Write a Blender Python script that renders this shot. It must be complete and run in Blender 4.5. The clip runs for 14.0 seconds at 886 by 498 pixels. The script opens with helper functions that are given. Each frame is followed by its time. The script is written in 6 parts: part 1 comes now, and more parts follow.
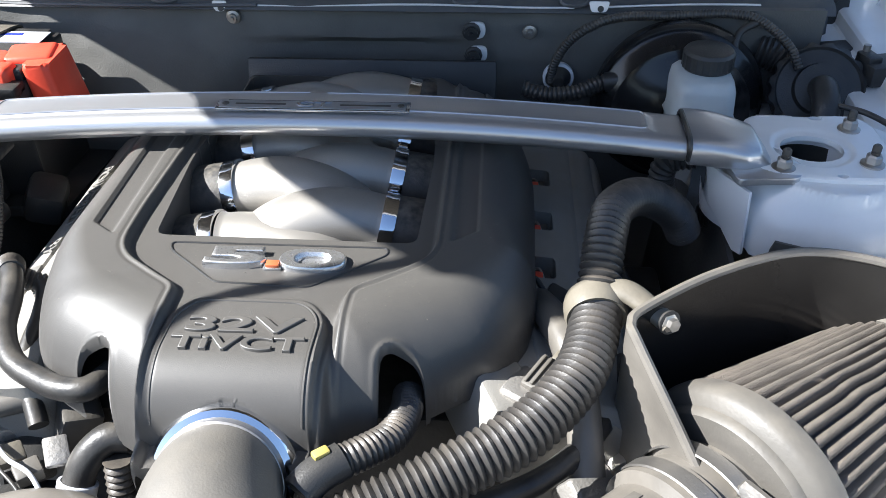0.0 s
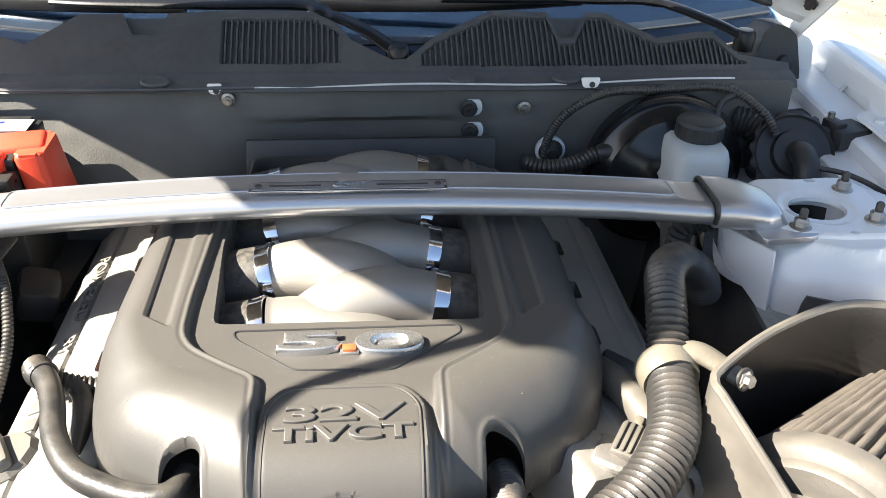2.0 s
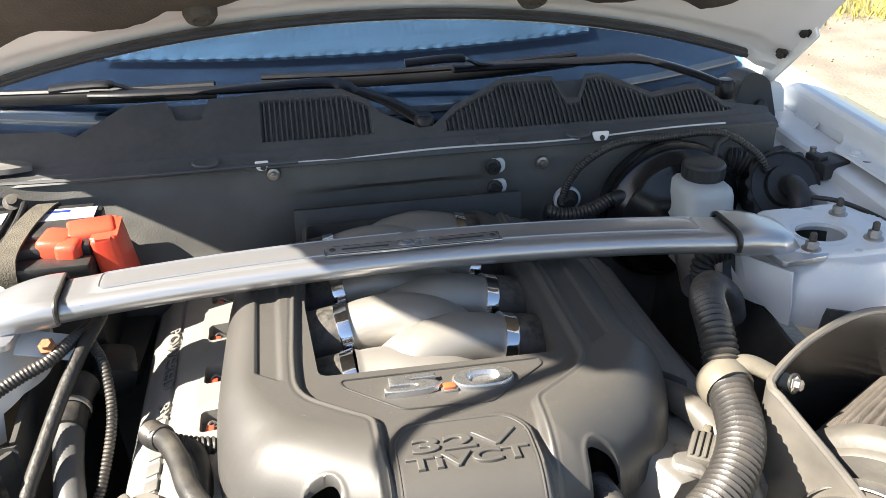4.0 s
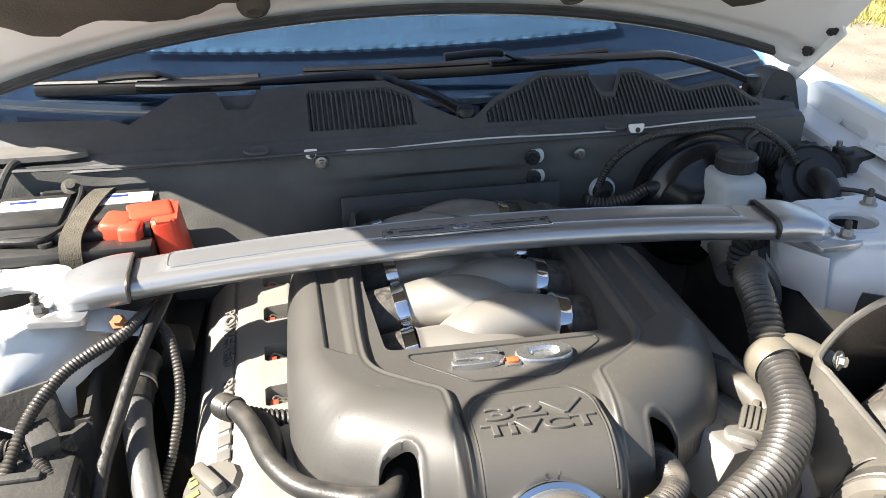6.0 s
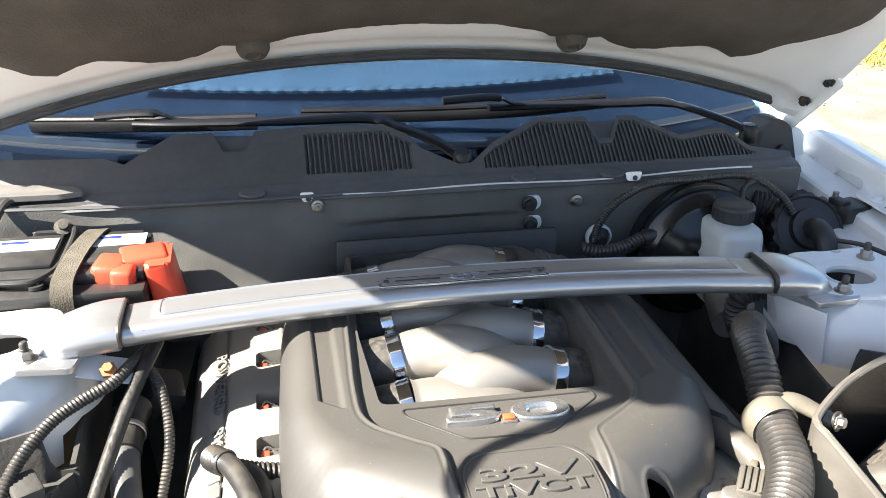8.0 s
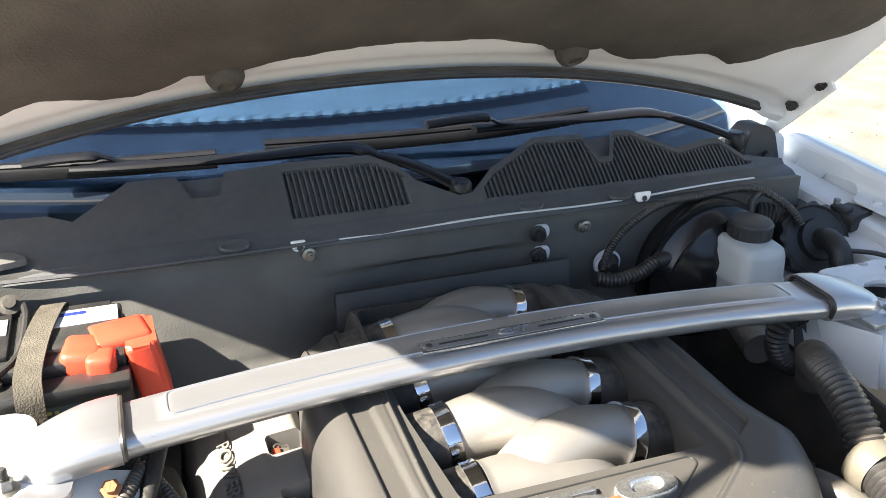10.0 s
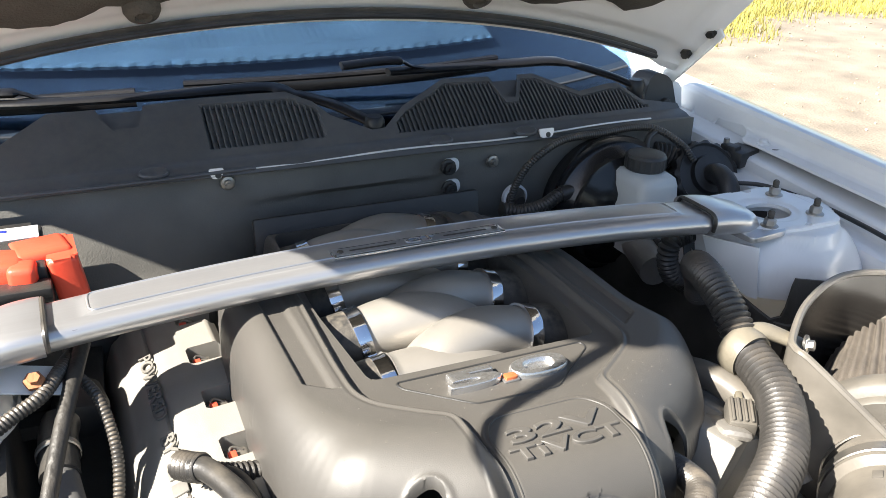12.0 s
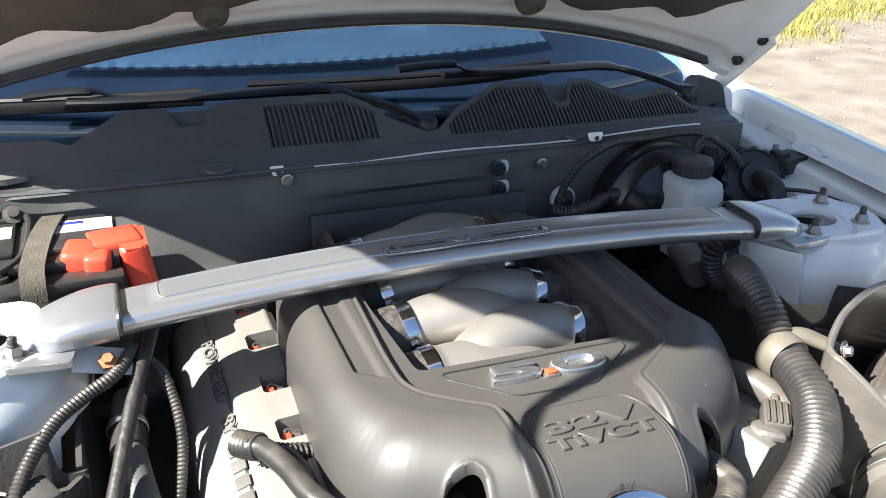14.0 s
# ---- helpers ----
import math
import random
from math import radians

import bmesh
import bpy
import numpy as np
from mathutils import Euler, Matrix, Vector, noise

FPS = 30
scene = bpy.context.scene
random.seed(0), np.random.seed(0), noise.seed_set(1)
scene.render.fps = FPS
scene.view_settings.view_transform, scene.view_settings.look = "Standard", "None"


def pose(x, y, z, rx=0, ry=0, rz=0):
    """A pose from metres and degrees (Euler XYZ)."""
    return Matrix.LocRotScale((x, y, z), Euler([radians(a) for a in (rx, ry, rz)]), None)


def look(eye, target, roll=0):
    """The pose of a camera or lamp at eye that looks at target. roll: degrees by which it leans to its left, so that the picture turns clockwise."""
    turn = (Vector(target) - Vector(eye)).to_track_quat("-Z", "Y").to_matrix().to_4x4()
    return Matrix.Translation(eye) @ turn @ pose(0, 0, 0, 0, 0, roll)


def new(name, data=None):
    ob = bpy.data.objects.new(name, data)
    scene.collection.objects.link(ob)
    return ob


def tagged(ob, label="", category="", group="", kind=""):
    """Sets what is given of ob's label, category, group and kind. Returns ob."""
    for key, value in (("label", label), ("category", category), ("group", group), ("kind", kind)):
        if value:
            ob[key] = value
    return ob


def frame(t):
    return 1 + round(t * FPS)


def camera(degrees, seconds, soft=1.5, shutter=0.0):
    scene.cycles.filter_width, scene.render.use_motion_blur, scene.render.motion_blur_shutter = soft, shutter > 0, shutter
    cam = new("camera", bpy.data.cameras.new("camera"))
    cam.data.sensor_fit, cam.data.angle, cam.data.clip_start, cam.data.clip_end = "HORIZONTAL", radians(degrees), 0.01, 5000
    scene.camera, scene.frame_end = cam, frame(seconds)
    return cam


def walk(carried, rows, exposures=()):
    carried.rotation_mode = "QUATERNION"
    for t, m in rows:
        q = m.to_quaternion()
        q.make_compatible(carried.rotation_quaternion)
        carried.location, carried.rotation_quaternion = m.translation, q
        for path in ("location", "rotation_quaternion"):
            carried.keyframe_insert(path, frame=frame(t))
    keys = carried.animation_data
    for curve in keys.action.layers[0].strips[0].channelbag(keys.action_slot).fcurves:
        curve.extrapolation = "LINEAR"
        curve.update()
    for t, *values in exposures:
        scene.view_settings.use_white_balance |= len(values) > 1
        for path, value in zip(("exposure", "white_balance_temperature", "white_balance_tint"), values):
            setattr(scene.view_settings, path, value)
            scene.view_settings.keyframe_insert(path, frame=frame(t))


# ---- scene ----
cam = camera(54.0, 14.0, soft=0.8)
PATH = [
    (0, (0.2008, -0.8098, 1.3637), (0.1155, 0.4034, 0.4857), -0.76),
    (0.5, (0.2505, -0.8036, 1.3697), (0.2349, 0.4141, 0.4940), -1.71),
    (1, (0.2651, -0.8254, 1.3932), (0.2711, 0.4468, 0.5984), -4.25),
    (1.5, (0.1728, -0.8134, 1.3710), (0.2186, 0.4713, 0.5981), -2.61),
    (2, (0.0125, -0.8068, 1.3647), (0.1515, 0.4721, 0.5933), 1.76),
    (2.5, (-0.0374, -0.7953, 1.3761), (0.0926, 0.4847, 0.6049), 1.85),
    (2.7, (-0.0161, -0.7849, 1.3814), (0.1230, 0.5175, 0.6504), 1.37),
    (4.8, (-0.1917, -0.9237, 1.4046), (0.0853, 0.3858, 0.7275), -1.10),
    (5, (-0.1920, -0.9189, 1.3967), (0.0868, 0.3908, 0.7207), -1.10),
    (5.5, (-0.1990, -0.9113, 1.3938), (0.0752, 0.3997, 0.7186), -0.81),
    (6, (-0.2175, -0.9098, 1.3980), (0.0391, 0.4044, 0.7219), -0.12),
    (6.5, (-0.2204, -0.9089, 1.3999), (0.0295, 0.4070, 0.7246), -0.13),
    (7, (-0.2139, -0.8940, 1.4045), (0.0405, 0.4205, 0.7283), -0.12),
    (7.5, (-0.2100, -0.8860, 1.4170), (0.0490, 0.4306, 0.7466), -0.02),
    (8, (-0.2197, -0.8891, 1.4192), (0.0546, 0.4424, 0.7852), 1.10),
    (8.2, (-0.2236, -0.8883, 1.4153), (0.0560, 0.4426, 0.7824), 1.71),
    (10.3, (-0.3969, -0.6792, 1.4085), (0.1540, 0.5644, 0.7760), 1.44),
    (10.5, (-0.4103, -0.6843, 1.4146), (0.1711, 0.5416, 0.7749), 1.86),
    (11, (-0.3769, -0.7352, 1.4089), (0.2062, 0.4940, 0.7773), 1.77),
    (11.5, (-0.3741, -0.7892, 1.3744), (0.2119, 0.4406, 0.7467), 1.87),
    (12, (-0.3754, -0.7925, 1.3511), (0.2175, 0.4316, 0.7187), 2.17),
    (12.5, (-0.3831, -0.7956, 1.3542), (0.2106, 0.4286, 0.7225), 2.28),
    (13, (-0.4002, -0.8097, 1.3566), (0.1874, 0.4159, 0.7220), 2.17),
    (13.5, (-0.4185, -0.8178, 1.3628), (0.1241, 0.4263, 0.7244), 2.13),
    (14, (-0.3887, -0.8306, 1.3723), (0.1222, 0.4258, 0.7318), 2.00),
]
walk(cam, [(t, look(eye, target, roll)) for t, eye, target, roll in PATH],
     [(0, 1.86, 5750, 10), (0.5, 2.04, 5700, 10), (1, 2.24, 6000, 10), (1.5, 2.25, 6250, 10), (2, 2.30, 6600, 10), (2.5, 2.08, 6800, 10), (2.7, 2.08, 6800, 10), (4.8, 2.05, 6450, 10), (5.5, 2.03, 6450, 10), (6, 1.93, 6450, 10), (7, 1.92, 6450, 10), (7.5, 2.10, 6400, 10), (8.2, 2.28, 6400, 10), (10.3, 2.28, 6600, 10), (11, 2.12, 6600, 10), (12, 1.99, 6450, 10), (13, 1.88, 6250, 10), (14, 1.76, 6100, 10)])

# ---- light ----
SUN_DIR = Vector((-1.12, -0.20, 1.0)).normalized()
world = bpy.data.worlds.new("sky")
scene.world = world
world.use_nodes = True
sky = world.node_tree.nodes.new("ShaderNodeTexSky")
sky.sky_type = "NISHITA"
sky.sun_disc = False
sky.sun_elevation = math.asin(SUN_DIR.z)
sky.sun_rotation = math.atan2(SUN_DIR.x, SUN_DIR.y)
world.node_tree.links.new(sky.outputs[0], world.node_tree.nodes["Background"].inputs[0])
world.node_tree.nodes["Background"].inputs[1].default_value = 0.057
sun = new("sun", bpy.data.lights.new("sun", "SUN"))
sun.data.energy, sun.data.angle, sun.data.color = 5.0, radians(0.53), (1.0, 0.93, 0.82)
sun.matrix_world = look(SUN_DIR * 20, (0, 0, 0))

# ---- tools ----
def mat(name, col, rough=0.5, metal=0.0, var=0.12, vscale=14.0, bump=0.15, bscale=220.0, dust=0.0, dustcol=(0.21, 0.185, 0.145),
        spec=0.5, coat=0.0, dscale=35.0):
    """A painted, moulded or cast surface: two scales of tone, fine relief, and dust that lies on upward faces."""
    m = bpy.data.materials.new(name)
    m.use_nodes = True
    nt = m.node_tree
    N, L = nt.nodes, nt.links
    b = N["Principled BSDF"]
    tc = N.new("ShaderNodeTexCoord")
    n1 = N.new("ShaderNodeTexNoise")
    n1.inputs["Scale"].default_value, n1.inputs["Detail"].default_value = vscale, 6
    n2 = N.new("ShaderNodeTexNoise")
    n2.inputs["Scale"].default_value, n2.inputs["Detail"].default_value = bscale, 3
    for n in (n1, n2):
        L.new(tc.outputs["Object"], n.inputs["Vector"])
    r1 = N.new("ShaderNodeMapRange")
    r1.inputs[1].default_value, r1.inputs[2].default_value = 0.3, 0.7
    r1.inputs[3].default_value, r1.inputs[4].default_value = 1 - var, 1 + var
    L.new(n1.outputs[0], r1.inputs[0])
    hv = N.new("ShaderNodeHueSaturation")
    hv.inputs["Color"].default_value = (*col, 1)
    L.new(r1.outputs[0], hv.inputs["Value"])
    out = hv.outputs[0]
    if dust > 0:
        geo = N.new("ShaderNodeNewGeometry")
        sep = N.new("ShaderNodeSeparateXYZ")
        L.new(geo.outputs["Normal"], sep.inputs[0])
        up = N.new("ShaderNodeMapRange")
        up.inputs[1].default_value, up.inputs[2].default_value = 0.25, 1.0
        L.new(sep.outputs[2], up.inputs[0])
        n3 = N.new("ShaderNodeTexNoise")
        n3.inputs["Scale"].default_value, n3.inputs["Detail"].default_value = dscale, 8
        L.new(tc.outputs["Object"], n3.inputs["Vector"])
        r3 = N.new("ShaderNodeMapRange")
        r3.inputs[1].default_value, r3.inputs[2].default_value = 0.32, 0.75
        L.new(n3.outputs[0], r3.inputs[0])
        mu = N.new("ShaderNodeMath")
        mu.operation = "MULTIPLY"
        L.new(up.outputs[0], mu.inputs[0])
        L.new(r3.outputs[0], mu.inputs[1])
        mu2 = N.new("ShaderNodeMath")
        mu2.operation = "MULTIPLY"
        mu2.inputs[1].default_value = dust
        L.new(mu.outputs[0], mu2.inputs[0])
        mx = N.new("ShaderNodeMix")
        mx.data_type = "RGBA"
        mx.inputs["B"].default_value = (*dustcol, 1)
        L.new(mu2.outputs[0], mx.inputs["Factor"])
        L.new(out, mx.inputs["A"])
        out = mx.outputs["Result"]
        rr = N.new("ShaderNodeMapRange")
        rr.inputs[3].default_value, rr.inputs[4].default_value = rough, min(1.0, rough + 0.35)
        L.new(mu2.outputs[0], rr.inputs[0])
        L.new(rr.outputs[0], b.inputs["Roughness"])
    else:
        rr = N.new("ShaderNodeMapRange")
        rr.inputs[1].default_value, rr.inputs[2].default_value = 0.3, 0.7
        rr.inputs[3].default_value, rr.inputs[4].default_value = rough * 0.85, min(1.0, rough * 1.15)
        L.new(n1.outputs[0], rr.inputs[0])
        L.new(rr.outputs[0], b.inputs["Roughness"])
    L.new(out, b.inputs["Base Color"])
    b.inputs["Metallic"].default_value = metal
    b.inputs["Specular IOR Level"].default_value = spec
    b.inputs["Coat Weight"].default_value = coat
    b.inputs["Coat Roughness"].default_value = 0.08
    if bump > 0:
        bp = N.new("ShaderNodeBump")
        bp.inputs["Strength"].default_value, bp.inputs["Distance"].default_value = bump, 0.002
        L.new(n2.outputs[0], bp.inputs["Height"])
        L.new(bp.outputs[0], b.inputs["Normal"])
    return m


def part(name, bm, material, parent=None, label="", smooth=True, angle=40):
    """Links a bmesh as one mesh object, under a thing or under a part."""
    me = bpy.data.meshes.new(name)
    bmesh.ops.recalc_face_normals(bm, faces=bm.faces)
    if smooth:
        for f in bm.faces:
            f.smooth = True
        for e in bm.edges:
            if len(e.link_faces) == 2 and e.calc_face_angle(0) > radians(angle):
                e.smooth = False
    bm.to_mesh(me)
    bm.free()
    me.materials.append(material)
    ob = new(name, me)
    if parent is not None:
        ob.parent = parent
        ob.matrix_parent_inverse = parent.matrix_world.inverted()
    if label:
        ob["label"] = label
    return ob


def thing(name, at, label, category, group="", kind=""):
    """An empty at the base of a thing, which parents its parts."""
    ob = new(name)
    ob.empty_display_size = 0.02
    ob.location = at
    ob.matrix_world = Matrix.Translation(at)
    return tagged(ob, label, category, group, kind)


def spline(pts, n=10):
    """Points of a smooth curve through pts."""
    p = [Vector(q) for q in pts]
    p = [2 * p[0] - p[1], *p, 2 * p[-1] - p[-2]]
    out = []
    for i in range(1, len(p) - 2):
        for k in range(n):
            t = k / n
            a, b, c, d = p[i - 1], p[i], p[i + 1], p[i + 2]
            out.append(0.5 * (2 * b + (c - a) * t + (2 * a - 5 * b + 4 * c - d) * t * t + (3 * b - a - 3 * c + d) * t ** 3))
    out.append(p[-2])
    return out


def even(pts, step):
    """A line through pts in even steps."""
    pts = [Vector(p) for p in pts]
    out, left = [pts[0]], step
    for a, b in zip(pts, pts[1:]):
        d = (b - a).length
        if d == 0:
            continue
        while left <= d:
            out.append(a + (b - a) * (left / d))
            left += step
        left -= d
    if (out[-1] - pts[-1]).length > step * 0.3:
        out.append(pts[-1])
    return out


def sweep(bm, line, radius, seg=12, flat=1.0, caps=True, up=(0, 0, 1)):
    """A tube along a line; radius is a number or a function of the way along in metres; flat squeezes it along up."""
    rings, s = [], 0.0
    ref = Vector(up)
    for i, p in enumerate(line):
        a, b = line[max(i - 1, 0)], line[min(i + 1, len(line) - 1)]
        d = (b - a).normalized()
        u = ref - d * ref.dot(d)
        if u.length < 1e-4:
            u = d.orthogonal()
        u.normalize()
        ref = u if abs(flat - 1) < 1e-6 else ref
        v = d.cross(u)
        if i:
            s += (p - line[i - 1]).length
        r = radius(s) if callable(radius) else radius
        rings.append([bm.verts.new(p + (u * math.sin(k / seg * math.tau) * flat + v * math.cos(k / seg * math.tau)) * r) for k in range(seg)])
    for r0, r1 in zip(rings, rings[1:]):
        for k in range(seg):
            bm.faces.new((r0[k], r0[(k + 1) % seg], r1[(k + 1) % seg], r1[k]))
    if caps:
        bm.faces.new(rings[0][::-1])
        bm.faces.new(rings[-1])
    return bm


def tube(pts, radius, seg=12, n=8, flat=1.0):
    return sweep(bmesh.new(), spline(pts, n), radius, seg, flat)


def corrugated(pts, r, pitch=0.008, depth=0.0025, seg=18):
    line = even(spline(pts, 24), pitch / 4)
    return sweep(bmesh.new(), line, lambda s: r + depth * (0.5 + 0.5 * math.cos(s / pitch * math.tau)) ** 0.6 - depth, seg)


def lathe(profile, m=None, seg=28, bm=None, close=True):
    """A turned form round z: profile of (radius, height)."""
    bm = bm or bmesh.new()
    m = m or Matrix()
    rings = []
    for r, z in profile:
        if r < 1e-5:
            rings.append([bm.verts.new(m @ Vector((0, 0, z)))])
        else:
            rings.append([bm.verts.new(m @ Vector((r * math.cos(k / seg * math.tau), r * math.sin(k / seg * math.tau), z))) for k in range(seg)])
    for a, b in zip(rings, rings[1:]):
        for k in range(seg):
            j = (k + 1) % seg
            if len(a) == 1 and len(b) == 1:
                continue
            if len(a) == 1:
                bm.faces.new((a[0], b[j], b[k]))
            elif len(b) == 1:
                bm.faces.new((a[k], a[j], b[0]))
            else:
                bm.faces.new((a[k], a[j], b[j], b[k]))
    if close:
        for ring in (rings[0], rings[-1]):
            if len(ring) > 1:
                bm.faces.new(ring)
    return bm


def aim(p, d):
    """A matrix at p whose z points along d."""
    return Matrix.Translation(p) @ Vector(d).to_track_quat("Z", "Y").to_matrix().to_4x4()


def block(size, m=None, bevel=0.004, seg=2, bm=None):
    """A box with rounded edges, centred."""
    made = bmesh.new()
    bmesh.ops.create_cube(made, size=1)
    for v in made.verts:
        v.co = Vector((v.co.x * size[0], v.co.y * size[1], v.co.z * size[2]))
    if bevel:
        bmesh.ops.bevel(made, geom=made.edges[:], offset=bevel, segments=seg, affect="EDGES", profile=0.5)
    made.transform(m or Matrix())
    if bm is None:
        return made
    return join(bm, made)


def join(bm, other):
    me = bpy.data.meshes.new("join")
    other.to_mesh(me)
    other.free()
    bm.from_mesh(me)
    bpy.data.meshes.remove(me)
    return bm


def prism(poly, z0, z1, bevel=0.0, seg=2, m=None):
    """An upright prism over a plan outline."""
    bm = bmesh.new()
    lo = [bm.verts.new((x, y, z0)) for x, y in poly]
    hi = [bm.verts.new((x, y, z1)) for x, y in poly]
    n = len(poly)
    bm.faces.new(lo[::-1])
    top = bm.faces.new(hi)
    for i in range(n):
        bm.faces.new((lo[i], lo[(i + 1) % n], hi[(i + 1) % n], hi[i]))
    if bevel:
        bmesh.ops.bevel(bm, geom=list(top.edges), offset=bevel, segments=seg, affect="EDGES", profile=0.5)
    if m:
        bm.transform(m)
    return bm


def inside(X, Y, poly):
    """Signed distance to a plan outline, positive inside."""
    d = np.full(X.shape, 1e9)
    c = np.zeros(X.shape, bool)
    n = len(poly)
    for i in range(n):
        (ax, ay), (bx, by) = poly[i], poly[(i + 1) % n]
        ex, ey = bx - ax, by - ay
        t = np.clip(((X - ax) * ex + (Y - ay) * ey) / (ex * ex + ey * ey + 1e-12), 0, 1)
        d = np.minimum(d, np.hypot(X - ax - t * ex, Y - ay - t * ey))
        if ey != 0:
            c ^= ((ay > Y) != (by > Y)) & (X < ex * (Y - ay) / ey + ax)
    return np.where(c, d, -d)


def ease(d, lo, hi):
    t = np.clip((d - lo) / (hi - lo), 0, 1)
    return t * t * (3 - 2 * t)


def rounded(poly, r, n=5):
    """A plan outline with its corners rounded; r a number or one for each corner."""
    out = []
    k = len(poly)
    for i in range(k):
        p, a, b = Vector(poly[i]), Vector(poly[i - 1]), Vector(poly[(i + 1) % k])
        q = r[i] if isinstance(r, (list, tuple)) else r
        q = min(q, (a - p).length * 0.48, (b - p).length * 0.48)
        p0, p1 = p + (a - p).normalized() * q, p + (b - p).normalized() * q
        for j in range(n + 1):
            t = j / n
            v = (1 - t) ** 2 * p0 + 2 * t * (1 - t) * p + t * t * p1
            out.append((v.x, v.y))
    return out


def relief(outline, zfun, h=0.004, wall=0.02, holes=(), hole_wall=None):
    """A moulded shell: a fine sheet over a plan outline at the height zfun(X, Y), with its rim turned down."""
    P = np.array(outline)
    x0, y0 = P.min(0) - 2 * h
    nx, ny = (np.ceil((P.max(0) + 2 * h - (x0, y0)) / h)).astype(int)
    X, Y = np.meshgrid(x0 + h * np.arange(nx + 1), y0 + h * np.arange(ny + 1), indexing="ij")

    def sd(X, Y):
        d = inside(X, Y, outline)
        for q in holes:
            d = np.minimum(d, -inside(X, Y, q))
        return d
    for _ in range(2):
        D = sd(X, Y)
        e = h * 0.05
        gx, gy = (sd(X + e, Y) - D) / e, (sd(X, Y + e) - D) / e
        near = np.abs(D) < 0.62 * h
        g2 = np.maximum(gx * gx + gy * gy, 0.2)
        X = np.where(near, X - gx * D / g2, X)
        Y = np.where(near, Y - gy * D / g2, Y)
    D = sd(X, Y)
    keep = D > -0.25 * h
    Z = zfun(X, Y)
    bm = bmesh.new()
    vs = {}

    def vert(i, j):
        if (i, j) not in vs:
            vs[i, j] = bm.verts.new((X[i, j], Y[i, j], Z[i, j]))
        return vs[i, j]
    for i in range(nx):
        for j in range(ny):
            q = [c for c in ((i, j), (i + 1, j), (i + 1, j + 1), (i, j + 1)) if keep[c]]
            if len(q) >= 3:
                bm.faces.new([vert(*c) for c in q])
    if wall:
        rim = [e for e in bm.edges if e.is_boundary]
        got = bmesh.ops.extrude_edge_only(bm, edges=rim)
        for v in got["geom"]:
            if isinstance(v, bmesh.types.BMVert):
                if callable(wall):
                    v.co.z = wall(v.co.x, v.co.y, v.co.z)
                else:
                    v.co.z -= wall
    return bm


def lettering(text, size, m, depth=0.002, wide=1.0, bevel=0.0004):
    """A raised word in the built-in font, as a bmesh; m places it, x along the line, z out of the face."""
    cu = bpy.data.curves.new("word", "FONT")
    cu.body, cu.size, cu.extrude, cu.align_x, cu.align_y = text, size, depth / 2, "CENTER", "CENTER"
    cu.bevel_depth, cu.resolution_u = bevel, 3
    ob = bpy.data.objects.new("word", cu)
    scene.collection.objects.link(ob)
    bpy.context.view_layer.update()
    me = bpy.data.meshes.new_from_object(ob.evaluated_get(bpy.context.evaluated_depsgraph_get()))
    bm = bmesh.new()
    bm.from_mesh(me)
    bpy.data.objects.remove(ob)
    bpy.data.meshes.remove(me)
    bpy.data.curves.remove(cu)
    bm.transform(m @ Matrix.Diagonal((wide, 1, 1, 1)))
    return bm

# ---- materials ----
def brushed(name, col, rough, metal):
    """Smooth metal paint with faint streaks along x."""
    m = bpy.data.materials.new(name)
    m.use_nodes = True
    N, L = m.node_tree.nodes, m.node_tree.links
    b = N["Principled BSDF"]
    tc = N.new("ShaderNodeTexCoord")
    mp = N.new("ShaderNodeMapping")
    mp.inputs["Scale"].default_value = (6, 420, 420)
    n = N.new("ShaderNodeTexNoise")
    n.inputs["Scale"].default_value, n.inputs["Detail"].default_value = 1.0, 4
    L.new(tc.outputs["Object"], mp.inputs[0])
    L.new(mp.outputs[0], n.inputs["Vector"])
    r = N.new("ShaderNodeMapRange")
    r.inputs[3].default_value, r.inputs[4].default_value = rough * 0.8, rough * 1.25
    L.new(n.outputs[0], r.inputs[0])
    L.new(r.outputs[0], b.inputs["Roughness"])
    v = N.new("ShaderNodeMapRange")
    v.inputs[3].default_value, v.inputs[4].default_value = 0.93, 1.06
    L.new(n.outputs[0], v.inputs[0])
    hv = N.new("ShaderNodeHueSaturation")
    hv.inputs["Color"].default_value = (*col, 1)
    L.new(v.outputs[0], hv.inputs["Value"])
    L.new(hv.outputs[0], b.inputs["Base Color"])
    b.inputs["Metallic"].default_value = metal
    b.inputs["Coat Weight"].default_value, b.inputs["Coat Roughness"].default_value = 0.25, 0.12
    return m


PLASTIC = mat("grey_moulded_plastic", (0.064, 0.061, 0.057), 0.43, spec=0.5, bump=0.12, bscale=1500, dust=0.20, var=0.10, vscale=7, dscale=1400, dustcol=(0.28, 0.25, 0.20))
BLACK = mat("black_plastic", (0.030, 0.030, 0.030), 0.42, bump=0.2, bscale=600, dust=0.16, var=0.2)
TRIM = mat("cowl_plastic", (0.080, 0.083, 0.088), 0.42, bump=0.12, bscale=500, dust=0.22, dscale=90, var=0.15)
RUBBER = mat("black_rubber", (0.030, 0.029, 0.028), 0.36, bump=0.15, bscale=300, dust=0.4, var=0.2)
HOSE = mat("ribbed_hose_plastic", (0.036, 0.034, 0.032), 0.34, bump=0.15, bscale=500, dustcol=(0.25, 0.21, 0.16), dust=0.55, var=0.15)
FIREWALL = mat("firewall_mat", (0.108, 0.106, 0.098), 0.62, bump=0.25, bscale=420, dust=0.4, var=0.28, vscale=7)
